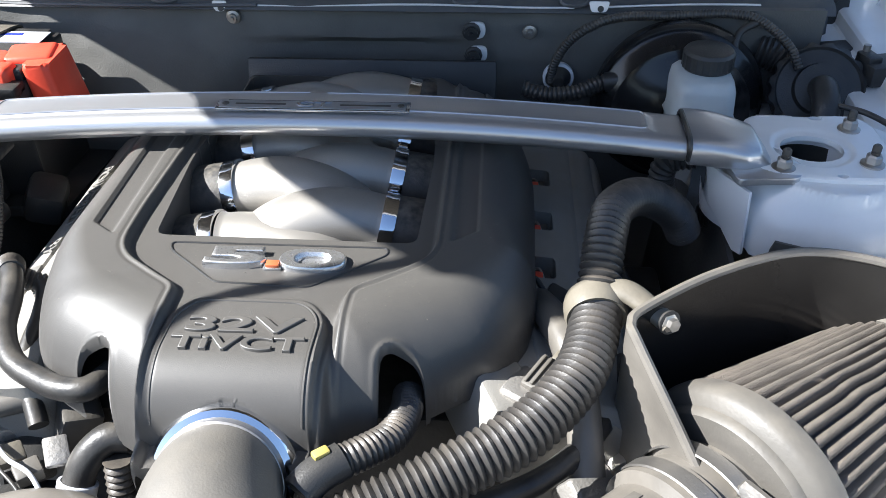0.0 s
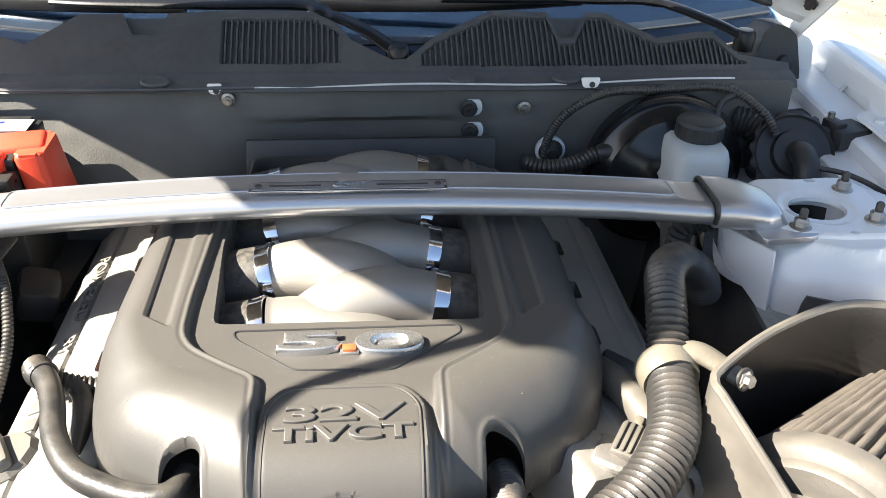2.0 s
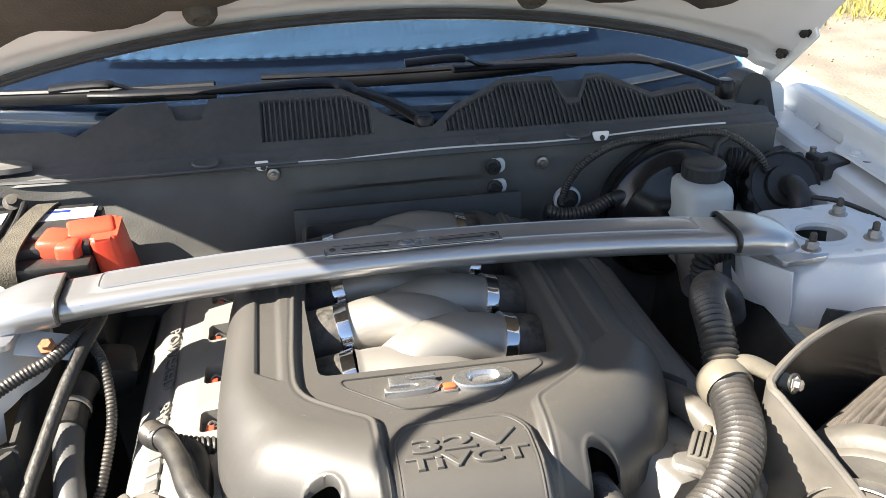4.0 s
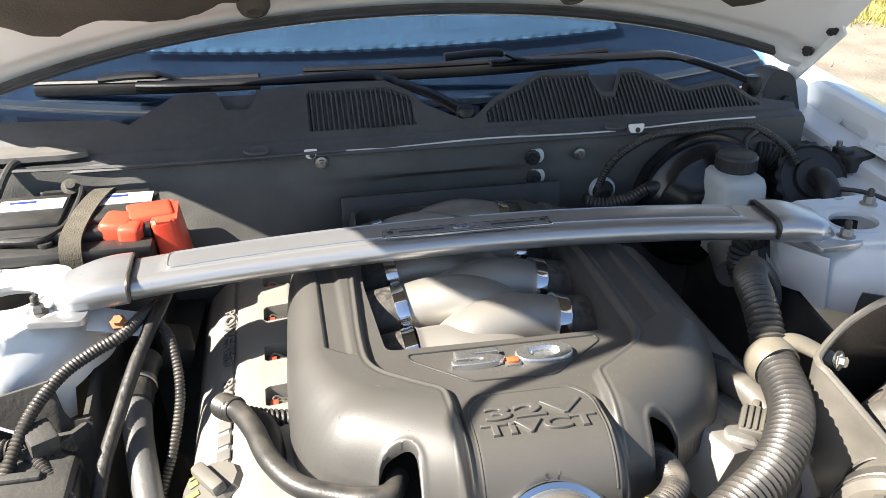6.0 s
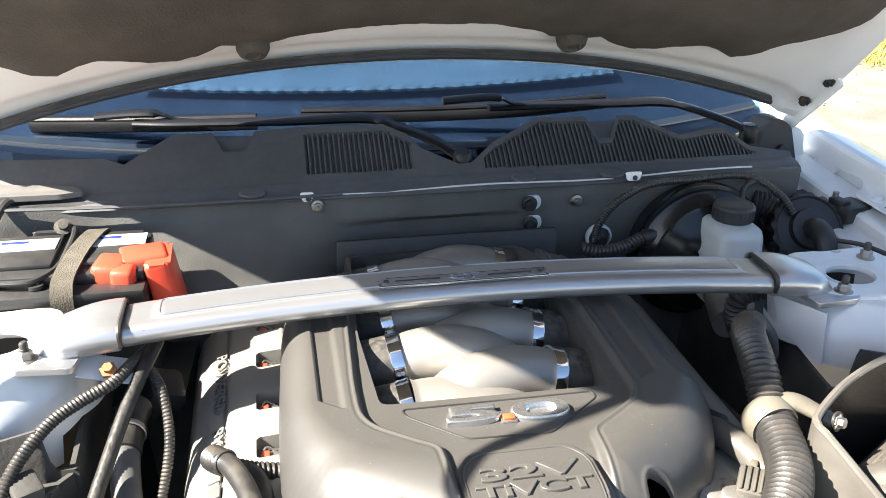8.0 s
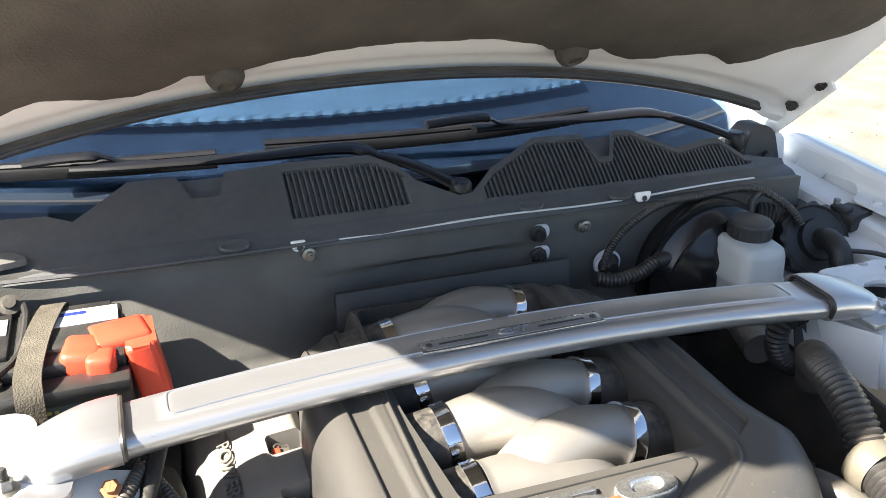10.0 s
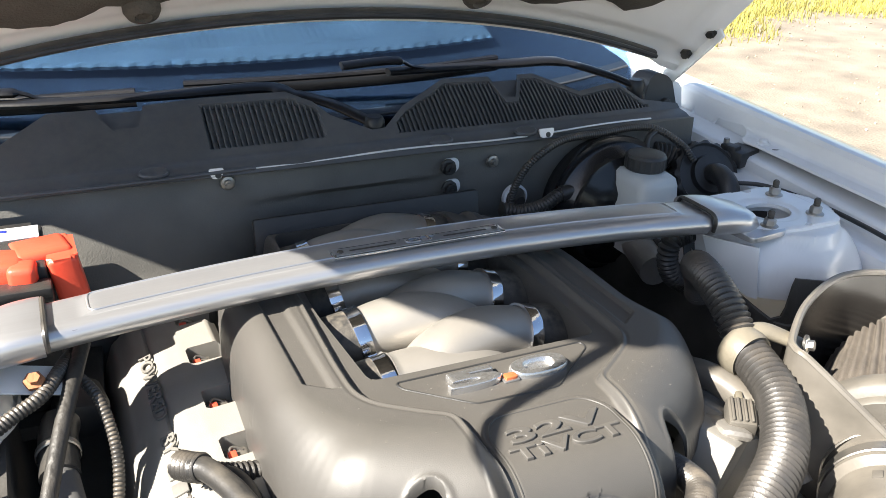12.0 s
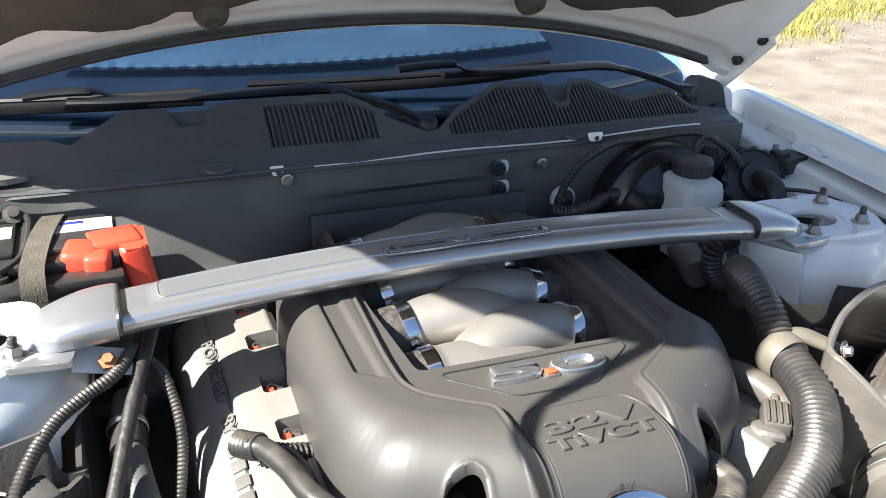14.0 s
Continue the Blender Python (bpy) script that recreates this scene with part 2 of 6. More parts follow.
SILVER = brushed("brushed_silver", (0.52, 0.52, 0.53), 0.30, 0.72)
RUNNER = mat("runner_silver_paint", (0.335, 0.315, 0.283), 0.44, metal=0.5, bump=0.1, bscale=700, var=0.06, dust=0.10)
CHROME = mat("chrome", (0.82, 0.83, 0.85), 0.08, metal=1.0, bump=0.03, var=0.03)
STEEL = mat("zinc_steel", (0.42, 0.40, 0.37), 0.38, metal=0.9, bump=0.15, var=0.2, dust=0.3)
WHITE = mat("white_body_paint", (0.80, 0.80, 0.79), 0.28, bump=0.02, var=0.03, coat=0.6, dust=0.12, dustcol=(0.45, 0.40, 0.33))
PRIMER = mat("hood_inner_paint", (0.88, 0.87, 0.84), 0.42, bump=0.05, var=0.05, coat=0.2, vscale=5)
CAST = mat("cam_cover_grey", (0.25, 0.24, 0.217), 0.55, bump=0.2, bscale=700, var=0.06, dust=0.35)
RED = mat("red_terminal_plastic", (0.84, 0.085, 0.042), 0.38, bump=0.1, var=0.12, dust=0.08)
RESERVOIR = mat("translucent_white_plastic", (0.52, 0.54, 0.53), 0.35, bump=0.08, var=0.06, dust=0.15)
LABEL = mat("white_label", (0.72, 0.73, 0.76), 0.5, bump=0.02, var=0.06)
BLUE = mat("blue_print", (0.03, 0.05, 0.35), 0.5, bump=0.0)
YELLOW = mat("yellow_plastic", (0.42, 0.34, 0.09), 0.5, bump=0.05)
ORANGE = mat("orange_enamel", (0.45, 0.12, 0.045), 0.4, bump=0.05, var=0.15)
BEIGE = mat("yellowed_clamp_plastic", (0.145, 0.130, 0.100), 0.45, bump=0.2, var=0.15, dust=0.3)
STRAP = mat("woven_strap", (0.075, 0.065, 0.048), 0.85, bump=0.8, bscale=500, dust=0.5)
FELT = mat("hood_insulation_felt", (0.072, 0.063, 0.050), 0.95, bump=0.8, bscale=260, var=0.3, vscale=12)
FILTER = mat("filter_cotton", (0.105, 0.090, 0.074), 0.9, bump=1.0, bscale=700, dust=0.4, dustcol=(0.24, 0.205, 0.165), var=0.2)
ALU = mat("cast_aluminium", (0.45, 0.43, 0.40), 0.45, metal=0.7, bump=0.4, bscale=250, var=0.2, dust=0.3)
DARKMETAL = mat("dark_greasy_metal", (0.062, 0.058, 0.052), 0.55, metal=0.3, bump=0.5, bscale=120, var=0.4, dust=0.3)
DASH = mat("dashboard_vinyl", (0.02, 0.022, 0.026), 0.6, bump=0.2, bscale=400)
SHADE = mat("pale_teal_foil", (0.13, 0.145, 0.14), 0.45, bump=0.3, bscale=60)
DUSTY = mat("dusty_tan_plastic", (0.125, 0.117, 0.103), 0.55, bump=0.15, bscale=500, dust=0.4, var=0.12)
GRAVEL = mat("pale_gravel", (0.232, 0.198, 0.155), 0.95, bump=0.0, var=0.26, vscale=3.5)
GRASS = mat("grass_blades", (0.33, 0.30, 0.075), 0.8, bump=0.0, var=0.35, vscale=3)


def gravel_nodes():
    nt = GRAVEL.node_tree
    b = nt.nodes["Principled BSDF"]
    tc = nt.nodes.new("ShaderNodeTexCoord")
    v = nt.nodes.new("ShaderNodeTexVoronoi")
    v.inputs["Scale"].default_value = 60
    nt.links.new(tc.outputs["Object"], v.inputs["Vector"])
    n = nt.nodes.new("ShaderNodeTexNoise")
    n.inputs["Scale"].default_value, n.inputs["Detail"].default_value = 6, 8
    nt.links.new(tc.outputs["Object"], n.inputs["Vector"])
    add = nt.nodes.new("ShaderNodeMath")
    nt.links.new(v.outputs["Distance"], add.inputs[0])
    nt.links.new(n.outputs[0], add.inputs[1])
    bp = nt.nodes.new("ShaderNodeBump")
    bp.inputs["Strength"].default_value, bp.inputs["Distance"].default_value = 0.35, 0.010
    nt.links.new(add.outputs[0], bp.inputs["Height"])
    nt.links.new(bp.outputs[0], b.inputs["Normal"])


gravel_nodes()


def glass_material():
    m = bpy.data.materials.new("sky_tinted_glass")
    m.use_nodes = True
    b = m.node_tree.nodes["Principled BSDF"]
    # blue tint deepens the sky's reflection through the glass colour
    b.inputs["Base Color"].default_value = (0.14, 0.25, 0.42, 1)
    b.inputs["Roughness"].default_value = 0.02
    b.inputs["Transmission Weight"].default_value = 1.0
    b.inputs["IOR"].default_value = 1.45
    return m


GLASS = glass_material()
GLOSSBLACK = mat("gloss_black_paint", (0.010, 0.010, 0.011), 0.20, bump=0.05, var=0.2, dust=0.08)
LINER = mat("dusty_liner_plastic", (0.062, 0.059, 0.054), 0.7, bump=0.35, bscale=160, dust=0.15, var=0.3, vscale=18, dustcol=(0.16, 0.14, 0.115))
TAPE = mat("cloth_tape", (0.022, 0.021, 0.020), 0.5, bump=0.6, bscale=160, dust=0.25, var=0.25)
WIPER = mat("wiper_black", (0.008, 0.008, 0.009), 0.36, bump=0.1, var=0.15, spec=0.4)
RUST = mat("rusty_steel", (0.30, 0.13, 0.06), 0.8, bump=0.5, var=0.4)
PIPE = mat("grey_pipe", (0.13, 0.13, 0.13), 0.45, metal=0.3, bump=0.2, dust=0.3)

# ---- the setting: ground, grass, body shell ----
def lin(a, b, n):
    return [a + (b - a) * k / (n - 1) for k in range(n)]


def sheet(fun, us, vs):
    bm = bmesh.new()
    g = [[bm.verts.new(fun(u, v)) for v in vs] for u in us]
    for i in range(len(us) - 1):
        for j in range(len(vs) - 1):
            bm.faces.new((g[i][j], g[i + 1][j], g[i + 1][j + 1], g[i][j + 1]))
    return bm


def thicken(bm, t):
    bmesh.ops.recalc_face_normals(bm, faces=bm.faces)
    bmesh.ops.solidify(bm, geom=bm.faces[:], thickness=t)
    return bm


def table(x, rows):
    return float(np.interp(x, [r[0] for r in rows], [r[1] for r in rows]))


def build_ground():
    bm = bmesh.new()
    n, half = 70, 900.0
    cs = [math.copysign(abs(k / n) ** 3.2 * half, k) for k in range(-n, n + 1)]
    vs = [[bm.verts.new((x, y, 0.008 * noise.noise(Vector((x * 2.1, y * 2.1, 0))) if abs(x) < 12 and abs(y) < 12 else 0)) for y in cs] for x in cs]
    for i in range(2 * n):
        for j in range(2 * n):
            bm.faces.new((vs[i][j], vs[i + 1][j], vs[i + 1][j + 1], vs[i][j + 1]))
    return tagged(part("ground", bm, GRAVEL), "pale dry gravel yard under the car", "ground", kind="structure")


build_ground()


def build_stones():
    rnd = random.Random(9)
    bm = bmesh.new()
    for _ in range(900):
        x, y = rnd.uniform(1.6, 7.5), rnd.uniform(0.2, 5.2)
        r = rnd.uniform(0.004, 0.013) * (0.6 + 0.1 * math.hypot(x, y))
        m = pose(x, y, 0.004, rnd.uniform(0, 90), rnd.uniform(0, 90), rnd.uniform(0, 360)) @ Matrix.Diagonal((r, r * rnd.uniform(0.6, 1), r * rnd.uniform(0.35, 0.7), 1))
        bmesh.ops.create_icosphere(bm, subdivisions=1, radius=1, matrix=m)
    tagged(part("loose_stones", bm, STONE), "small loose stones scattered on the gravel", "stones", kind="stuff")


STONE = mat("small_stones", (0.30, 0.25, 0.19), 0.9, var=0.3, vscale=4)
build_stones()


def build_grass():
    rnd = random.Random(4)
    verts, faces = [], []
    for _ in range(85000):
        x = rnd.uniform(2.0, 15)
        edge = 5.1 + 0.19 * (x - 5.1) + 0.25 * math.sin(x * 2.3) + 0.1 * math.sin(x * 7)
        y = edge + rnd.random() ** 1.5 * 8 - 0.45 * rnd.random() ** 3
        h, a = rnd.uniform(0.03, 0.10), rnd.uniform(0, math.tau)
        dx, dy, w = math.cos(a), math.sin(a), rnd.uniform(0.003, 0.007)
        k = len(verts)
        lean = rnd.uniform(0.1, 0.9) * h
        verts += [(x - dy * w, y + dx * w, 0), (x + dy * w, y - dx * w, 0), (x + dx * lean, y + dy * lean, h)]
        faces.append((k, k + 1, k + 2))
    me = bpy.data.meshes.new("grass")
    me.from_pydata(verts, [], faces)
    me.materials.append(GRASS)
    tagged(new("grass", me), "sunlit yellow-green grass beyond the gravel", "grass", kind="stuff")


build_grass()

HY, HZ, OPEN = 0.46, 0.995, 43.0     # the hood's rear corner line and its opening angle
DOWN = Vector((0, -math.sin(radians(OPEN)), -math.cos(radians(OPEN))))


def hood_at(x, s):
    """A place on the raised hood's underside: s metres from the rear corner line towards the nose."""
    crown = 0.085 * max(0.0, 1 - abs(x / 0.74) ** 2.5)
    a = radians(OPEN)
    return Vector((x, HY - s * math.cos(a) + crown * math.sin(a), HZ + s * math.sin(a) + crown * math.cos(a)))


def rear_edge(x):
    return 0.075 - 0.085 * (abs(x) / 0.68) ** 1.7


FELT_EDGE = [(0, 0.196), (0.12, 0.187), (0.19, 0.170), (0.205, 0.158), (0.24, 0.150), (0.272, 0.158), (0.285, 0.160), (0.32, 0.138), (0.35, 0.129), (0.385, 0.130), (0.42, 0.143), (0.455, 0.156),
             (0.48, 0.150), (0.51, 0.134), (0.54, 0.145), (0.57, 0.180), (0.60, 0.205), (0.63, 0.238), (0.645, 0.270), (0.66, 0.31)]


HOOD_HALF = [(0, 0.712), (0.27, 0.697), (0.36, 0.694), (0.60, 0.712), (0.68, 0.723), (0.76, 0.758), (0.83, 0.785), (1.0, 0.812), (1.12, 0.815)]


def build_hood():
    hood = thing("hood", (0, HY, HZ), "raised white car hood with its underside showing", "car hood")

    def skin(u, v):
        x0 = u * 0.715
        s = rear_edge(x0) + v * (1.12 - rear_edge(x0))
        x = u * table(s, HOOD_HALF)
        p = hood_at(x, s)
        # pressed ribs of the inner panel
        rib = 0.010 * float(ease(np.array(abs(u)), 0.905, 0.93)) - 0.006 * float(ease(np.array(s - rear_edge(x0)), 0.018, 0.026) - ease(np.array(s - rear_edge(x0)), 0.055, 0.068))
        return p + DOWN * rib
    part("inner_panel", thicken(sheet(skin, lin(-1, 1, 121), [0, 0.004, 0.01, 0.016, 0.022, 0.03, 0.04, 0.05, 0.06, 0.07, 0.085, 0.1, *lin(0.12, 1, 40)]), -0.018), PRIMER, hood, "white painted inner hood panel")

    def felt(u, v):
        x = u * 0.655
        s0 = table(abs(x), FELT_EDGE)
        s = s0 + v * (1.0 - s0)
        bulge = 0.020 * min(1, (12 * v) ** 0.6 if v > 0 else 0, 8 * (1 - v), (10 * (1 - abs(u))) ** 0.6)
        low = 0.004 * noise.noise(Vector((x * 9, s * 9, 2))) + 0.0015 * noise.noise(Vector((x * 60, s * 60, 2)))
        panel = -0.007 * float(ease(np.array(s), 0.33, 0.345)) * float(ease(np.array(0.42 - abs(x)), 0, 0.02))
        return hood_at(x, s) + DOWN * (0.004 + bulge + low + panel)
    part("insulation", thicken(sheet(felt, lin(-1, 1, 181), [0, 0.006, 0.012, 0.02, 0.03, 0.05, *lin(0.07, 1, 60)]), 0.004), FELT, hood, "dark brown felt hood insulation with a wavy edge")
    pts = [hood_at(x, 0.110 - 0.085 * (abs(x) / 0.63) ** 1.8) + DOWN * 0.010 for x in lin(-0.63, 0.63, 21)]
    part("rubber_seal", sweep(bmesh.new(), spline(pts, 6), 0.0105, 12, 0.8), RUBBER, hood, "black rubber weather seal")
    pts = [p + Vector((0, -0.006, 0.002)) + DOWN * 0.006 for p in pts]
    part("seal_lip", sweep(bmesh.new(), spline(pts, 6), 0.004, 8), RUBBER, hood, "thin lip of the weather seal")
    for x in (-0.24, 0.24):
        m = aim(hood_at(x, 0.155) + DOWN * 0.004, DOWN)
        part("fastener", lathe([(0.024, 0), (0.024, 0.012), (0.020, 0.020), (0.011, 0.024), (0.009, 0.020), (0, 0.020)], m, 24), FELT, hood, "round felt-covered push fastener")
    for p in ((0.696, 0.384, 1.074), (0.692, 0.434, 1.028)):
        for s in (-1, 1):
            part("hinge_bolt", lathe([(0.011, 0), (0.011, 0.003), (0.007, 0.004), (0.007, 0.011), (0, 0.011)], aim((s * (p[0] - 0.004), p[1], p[2]), (-s * 0.75, -0.5, -0.4)), 6), DARKMETAL, hood, "dark hinge bolt")
    for s in (-1, 1):
        bm = block((0.006, 0.185, 0.045), pose(s * 0.700, 0.441, 1.024, 0, 0, 0) @ pose(0, 0, 0, -43), 0.002)
        part("hinge_leaf", bm, PRIMER, hood, "white painted hinge leaf")
        foot = prism(rounded([(s * 0.708, 0.966), (s * 0.730, 0.957), (s * 0.738, 0.945), (s * 0.746, 0.896), (s * 0.738, 0.886), (s * 0.712, 0.900)][::s], 0.004), 0, 0.004, 0.001, 1, pose(0, 0.494, 0, 90))
        part("hinge_foot", foot, PRIMER, hood, "white painted lower hinge plate")
    return hood


build_hood()


def build_prop():
    pts = [(-0.735, -0.312, 1.68), (-0.735, -0.338, 1.555), (-0.730, -0.352, 1.505), (-0.706, -0.382, 1.452), (-0.664, -0.432, 1.385), (-0.63, -0.51, 1.25), (-0.62, -0.62, 1.05), (-0.63, -0.95, 0.78)]
    ob = tagged(part("prop_rod", tube(pts, 0.0092, 10, 8), BLACK), "thin black bent rod that holds the hood up", "prop rod")
    return ob


build_prop()


def build_body():
    b = thing("car_body", (0, 2.2, 0.3), "white coupe body with a rounded roof behind the windscreen", "car body", kind="structure")

    def roof(u, v):
        x, y = -1 + 2 * u, 1.42 + 1.75 * v
        half = 0.60 - 0.05 * v
        return Vector((half * x, y, 1.365 + 0.02 * math.sin(min(1, v * 1.6) * math.pi) - 0.36 * max(0, v - 0.35) ** 1.6 - 0.045 * abs(x) ** 3))
    part("roof", thicken(sheet(roof, lin(0, 1, 25), lin(0, 1, 25)), -0.02), WHITE, b)
    for s in (-1, 1):
        def flank(u, v):
            y = 0.92 + 2.75 * u
            return Vector((s * (0.80 + 0.13 * math.sin(min(1, v * 2.2) * math.pi / 2) - 0.03 * max(0, v - 0.5)), y, 0.955 + 0.03 * u - 0.70 * v))
        part("flank", thicken(sheet(flank, lin(0, 1, 30), lin(0, 1, 14)), -0.01), WHITE, b)
        part("side_window", thicken(sheet(lambda u, v: Vector((s * (0.79 - 0.215 * v), 1.15 + 1.6 * u + (0.30 - 0.35 * u) * v, 0.95 + 0.385 * v)), lin(0, 1, 12), lin(0, 1, 6)), -0.006), DASH, b, "dark side window")
    part("deck", thicken(sheet(lambda u, v: Vector((-0.86 + 1.72 * u, 2.95 + 0.75 * v, 1.02 - 0.04 * v)), lin(0, 1, 9), lin(0, 1, 5)), -0.02), WHITE, b, "white rear deck")
    part("tail", thicken(sheet(lambda u, v: Vector((-0.90 + 1.8 * u, 3.68, 0.98 - 0.65 * v)), lin(0, 1, 9), lin(0, 1, 5)), -0.02), WHITE, b, "white tail panel")


build_body()


def build_firewall():
    def wall(u, v):
        x = -0.66 + 1.29 * u
        z = 0.945 - 0.5 * v
        y = 0.326 + 0.004 * math.sin(x * 9) + 0.005 * noise.noise(Vector((x * 7, z * 7, 0))) + 0.0016 * noise.noise(Vector((x * 16, z * 38, 3))) + 0.0004 * noise.noise(Vector((x * 60, z * 60, 5)))
        y += 0.012 * float(ease(np.array(0.90 - z), 0, 0.012)) * float(ease(np.array(0.02 - abs(x - 0.02)), -0.2, 0.0))
        y -= 0.012 * float(ease(np.array(0.80 - z), 0, 0.02))
        y += (0.010 - 0.26 * max(0, 0.945 - z) * (1 if z > 0.76 else 0) - (0.048 if z <= 0.76 else 0)) * float(ease(np.array(-x), 0.12, 0.24))
        return Vector((x, y, z))
    fw = tagged(part("firewall", thicken(sheet(wall, lin(0, 1, 240), lin(0, 1, 100)), -0.012), FIREWALL), "dusty black firewall with a sound-deadening mat", "firewall", kind="structure")
    # pinch seam with its white painted edge
    for x0, x1 in ((-0.125, 0.300), (0.345, 0.545)):
        pts = [(x, 0.314 + 0.022 * (x / 0.6) ** 2, 0.9485 + 0.002 * math.sin(x * 17)) for x in lin(x0, x1, 8)]
        ob = part("seam_edge", sweep(bmesh.new(), spline(pts, 4), 0.0022, 6, 0.6), WHITE)
        tagged(ob, "thin white painted seam edge below the cowl", "body seam", kind="structure")
    pts = [(-0.60, 0.330, 0.944), (-0.48, 0.322, 0.944), (-0.36, 0.316, 0.9445), (-0.24, 0.3145, 0.9455), (-0.125, 0.3135, 0.9480)]
    tagged(part("seam_edge", sweep(bmesh.new(), spline(pts, 6), 0.0040, 8, 0.6), TRIM), "dark rolled seam edge below the cowl", "body seam", kind="structure")
    for (x, z), w in (((-0.177, 0.944), 0.013), ((0.332, 0.949), 0.020)):
        t = thing("seam_tab", (x, 0.31, z), "small white painted metal tab with a bolt hole", "metal tab", "tabs along the firewall seam")
        part("tab", prism(rounded([(-w / 2, -0.006), (w / 2, -0.006), (w / 2 + 0.004, 0.008), (-w / 2 - 0.004, 0.008)], 0.004), 0, 0.003, 0.0005, 1, pose(x, 0.316, z, 80)), WHITE, t)
        part("hole", lathe([(0.0042, 0), (0.0042, 0.0006), (0, 0.0006)], pose(x + 0.002, 0.3125, z - 0.001, 80), 12), BLACK, t, "dark bolt hole")
    for (x, z) in ((0.168, 0.914), (0.171, 0.880)):
        t = thing("bracket", (x, 0.31, z), "white painted bracket with a black nut on the firewall", "bracket", "brackets on the firewall")
        part("plate", prism(rounded([(-0.013, -0.011), (0.012, -0.011), (0.016, 0.0), (0.013, 0.012), (-0.008, 0.012)], 0.006), 0, 0.004, 0.001, 1, pose(x, 0.320, z, 90)), WHITE, t)
        part("nut", lathe([(0.0125, 0), (0.0125, 0.004), (0.009, 0.005), (0.009, 0.012), (0.003, 0.012), (0.003, 0.017), (0, 0.017)], pose(x - 0.004, 0.316, z, 90), 10), BLACK, t, "black plastic nut")
    for (x, z) in ((-0.162, 0.928), (0.243, 0.912), (0.30, 0.70)):
        tagged(part("firewall_nut", lathe([(0.0105, 0), (0.0095, 0.003), (0.006, 0.004), (0.006, 0.009), (0.003, 0.009), (0.003, 0.013), (0, 0.013)], pose(x, 0.322, z, 90), 12), STEEL),
               "dark push nut on the firewall mat", "nut", "nuts on the firewall")
    for x, z in ((-0.255, 0.955), (0.155, 0.957), (0.300, 0.956)):
        tagged(part("grommet", lathe([(0.020, 0), (0.020, 0.002), (0.017, 0.004), (0.013, 0.003), (0, 0.003)], pose(x, 0.325, z - 0.004, 25) @ Matrix.Diagonal((1, 0.5, 1, 1)), 24), TRIM), "oval black rubber plug on the cowl lip", "rubber plug", "plugs along the cowl")
    tagged(part("bay_floor", block((1.5, 1.4, 0.02), pose(0, -0.3, 0.36)), DARKMETAL), "dark greasy floor deep in the engine bay", "undertray", kind="structure")
    for s in (-1, 1):
        def apron(u, v):
            y = -0.95 + 1.28 * u
            return Vector((s * (0.462 - 0.03 * v + 0.20 * float(ease(np.array(-y), 0.085, 0.12))), y, 0.805 + 0.010 * math.sin(y * 16) - 0.44 * v))
        tagged(part("wing_liner", thicken(sheet(apron, lin(0, 1, 120), lin(0, 1, 12)), 0.006), LINER), "dusty black plastic liner beside the engine", "wing liner", kind="structure")
        def front(u, v):
            x = 0.45 + 0.26 * u
            return Vector((s * x, -0.078 - 0.02 * v, 0.800 + (0.055 - 0.25 * max(0, x - 0.48)) * float(ease(np.array(u), 0.09, 0.13)) - 0.30 * v))
        tagged(part("wing_liner", thicken(sheet(front, lin(0, 1, 60), lin(0, 1, 8)), 0.004), LINER), "black plastic liner below the strut tower", "wing liner", kind="structure")
    tagged(part("frame_rail", block((0.06, 0.55, 0.07), pose(0.40, -0.10, 0.60), 0.01), STEEL), "dusty grey frame rail low in the bay", "frame rail", kind="structure")
    tagged(part("radiator_support", block((1.4, 0.06, 0.35), pose(0, -0.98, 0.62), 0.01), BLACK), "black radiator support across the nose", "radiator support", kind="structure")


build_firewall()


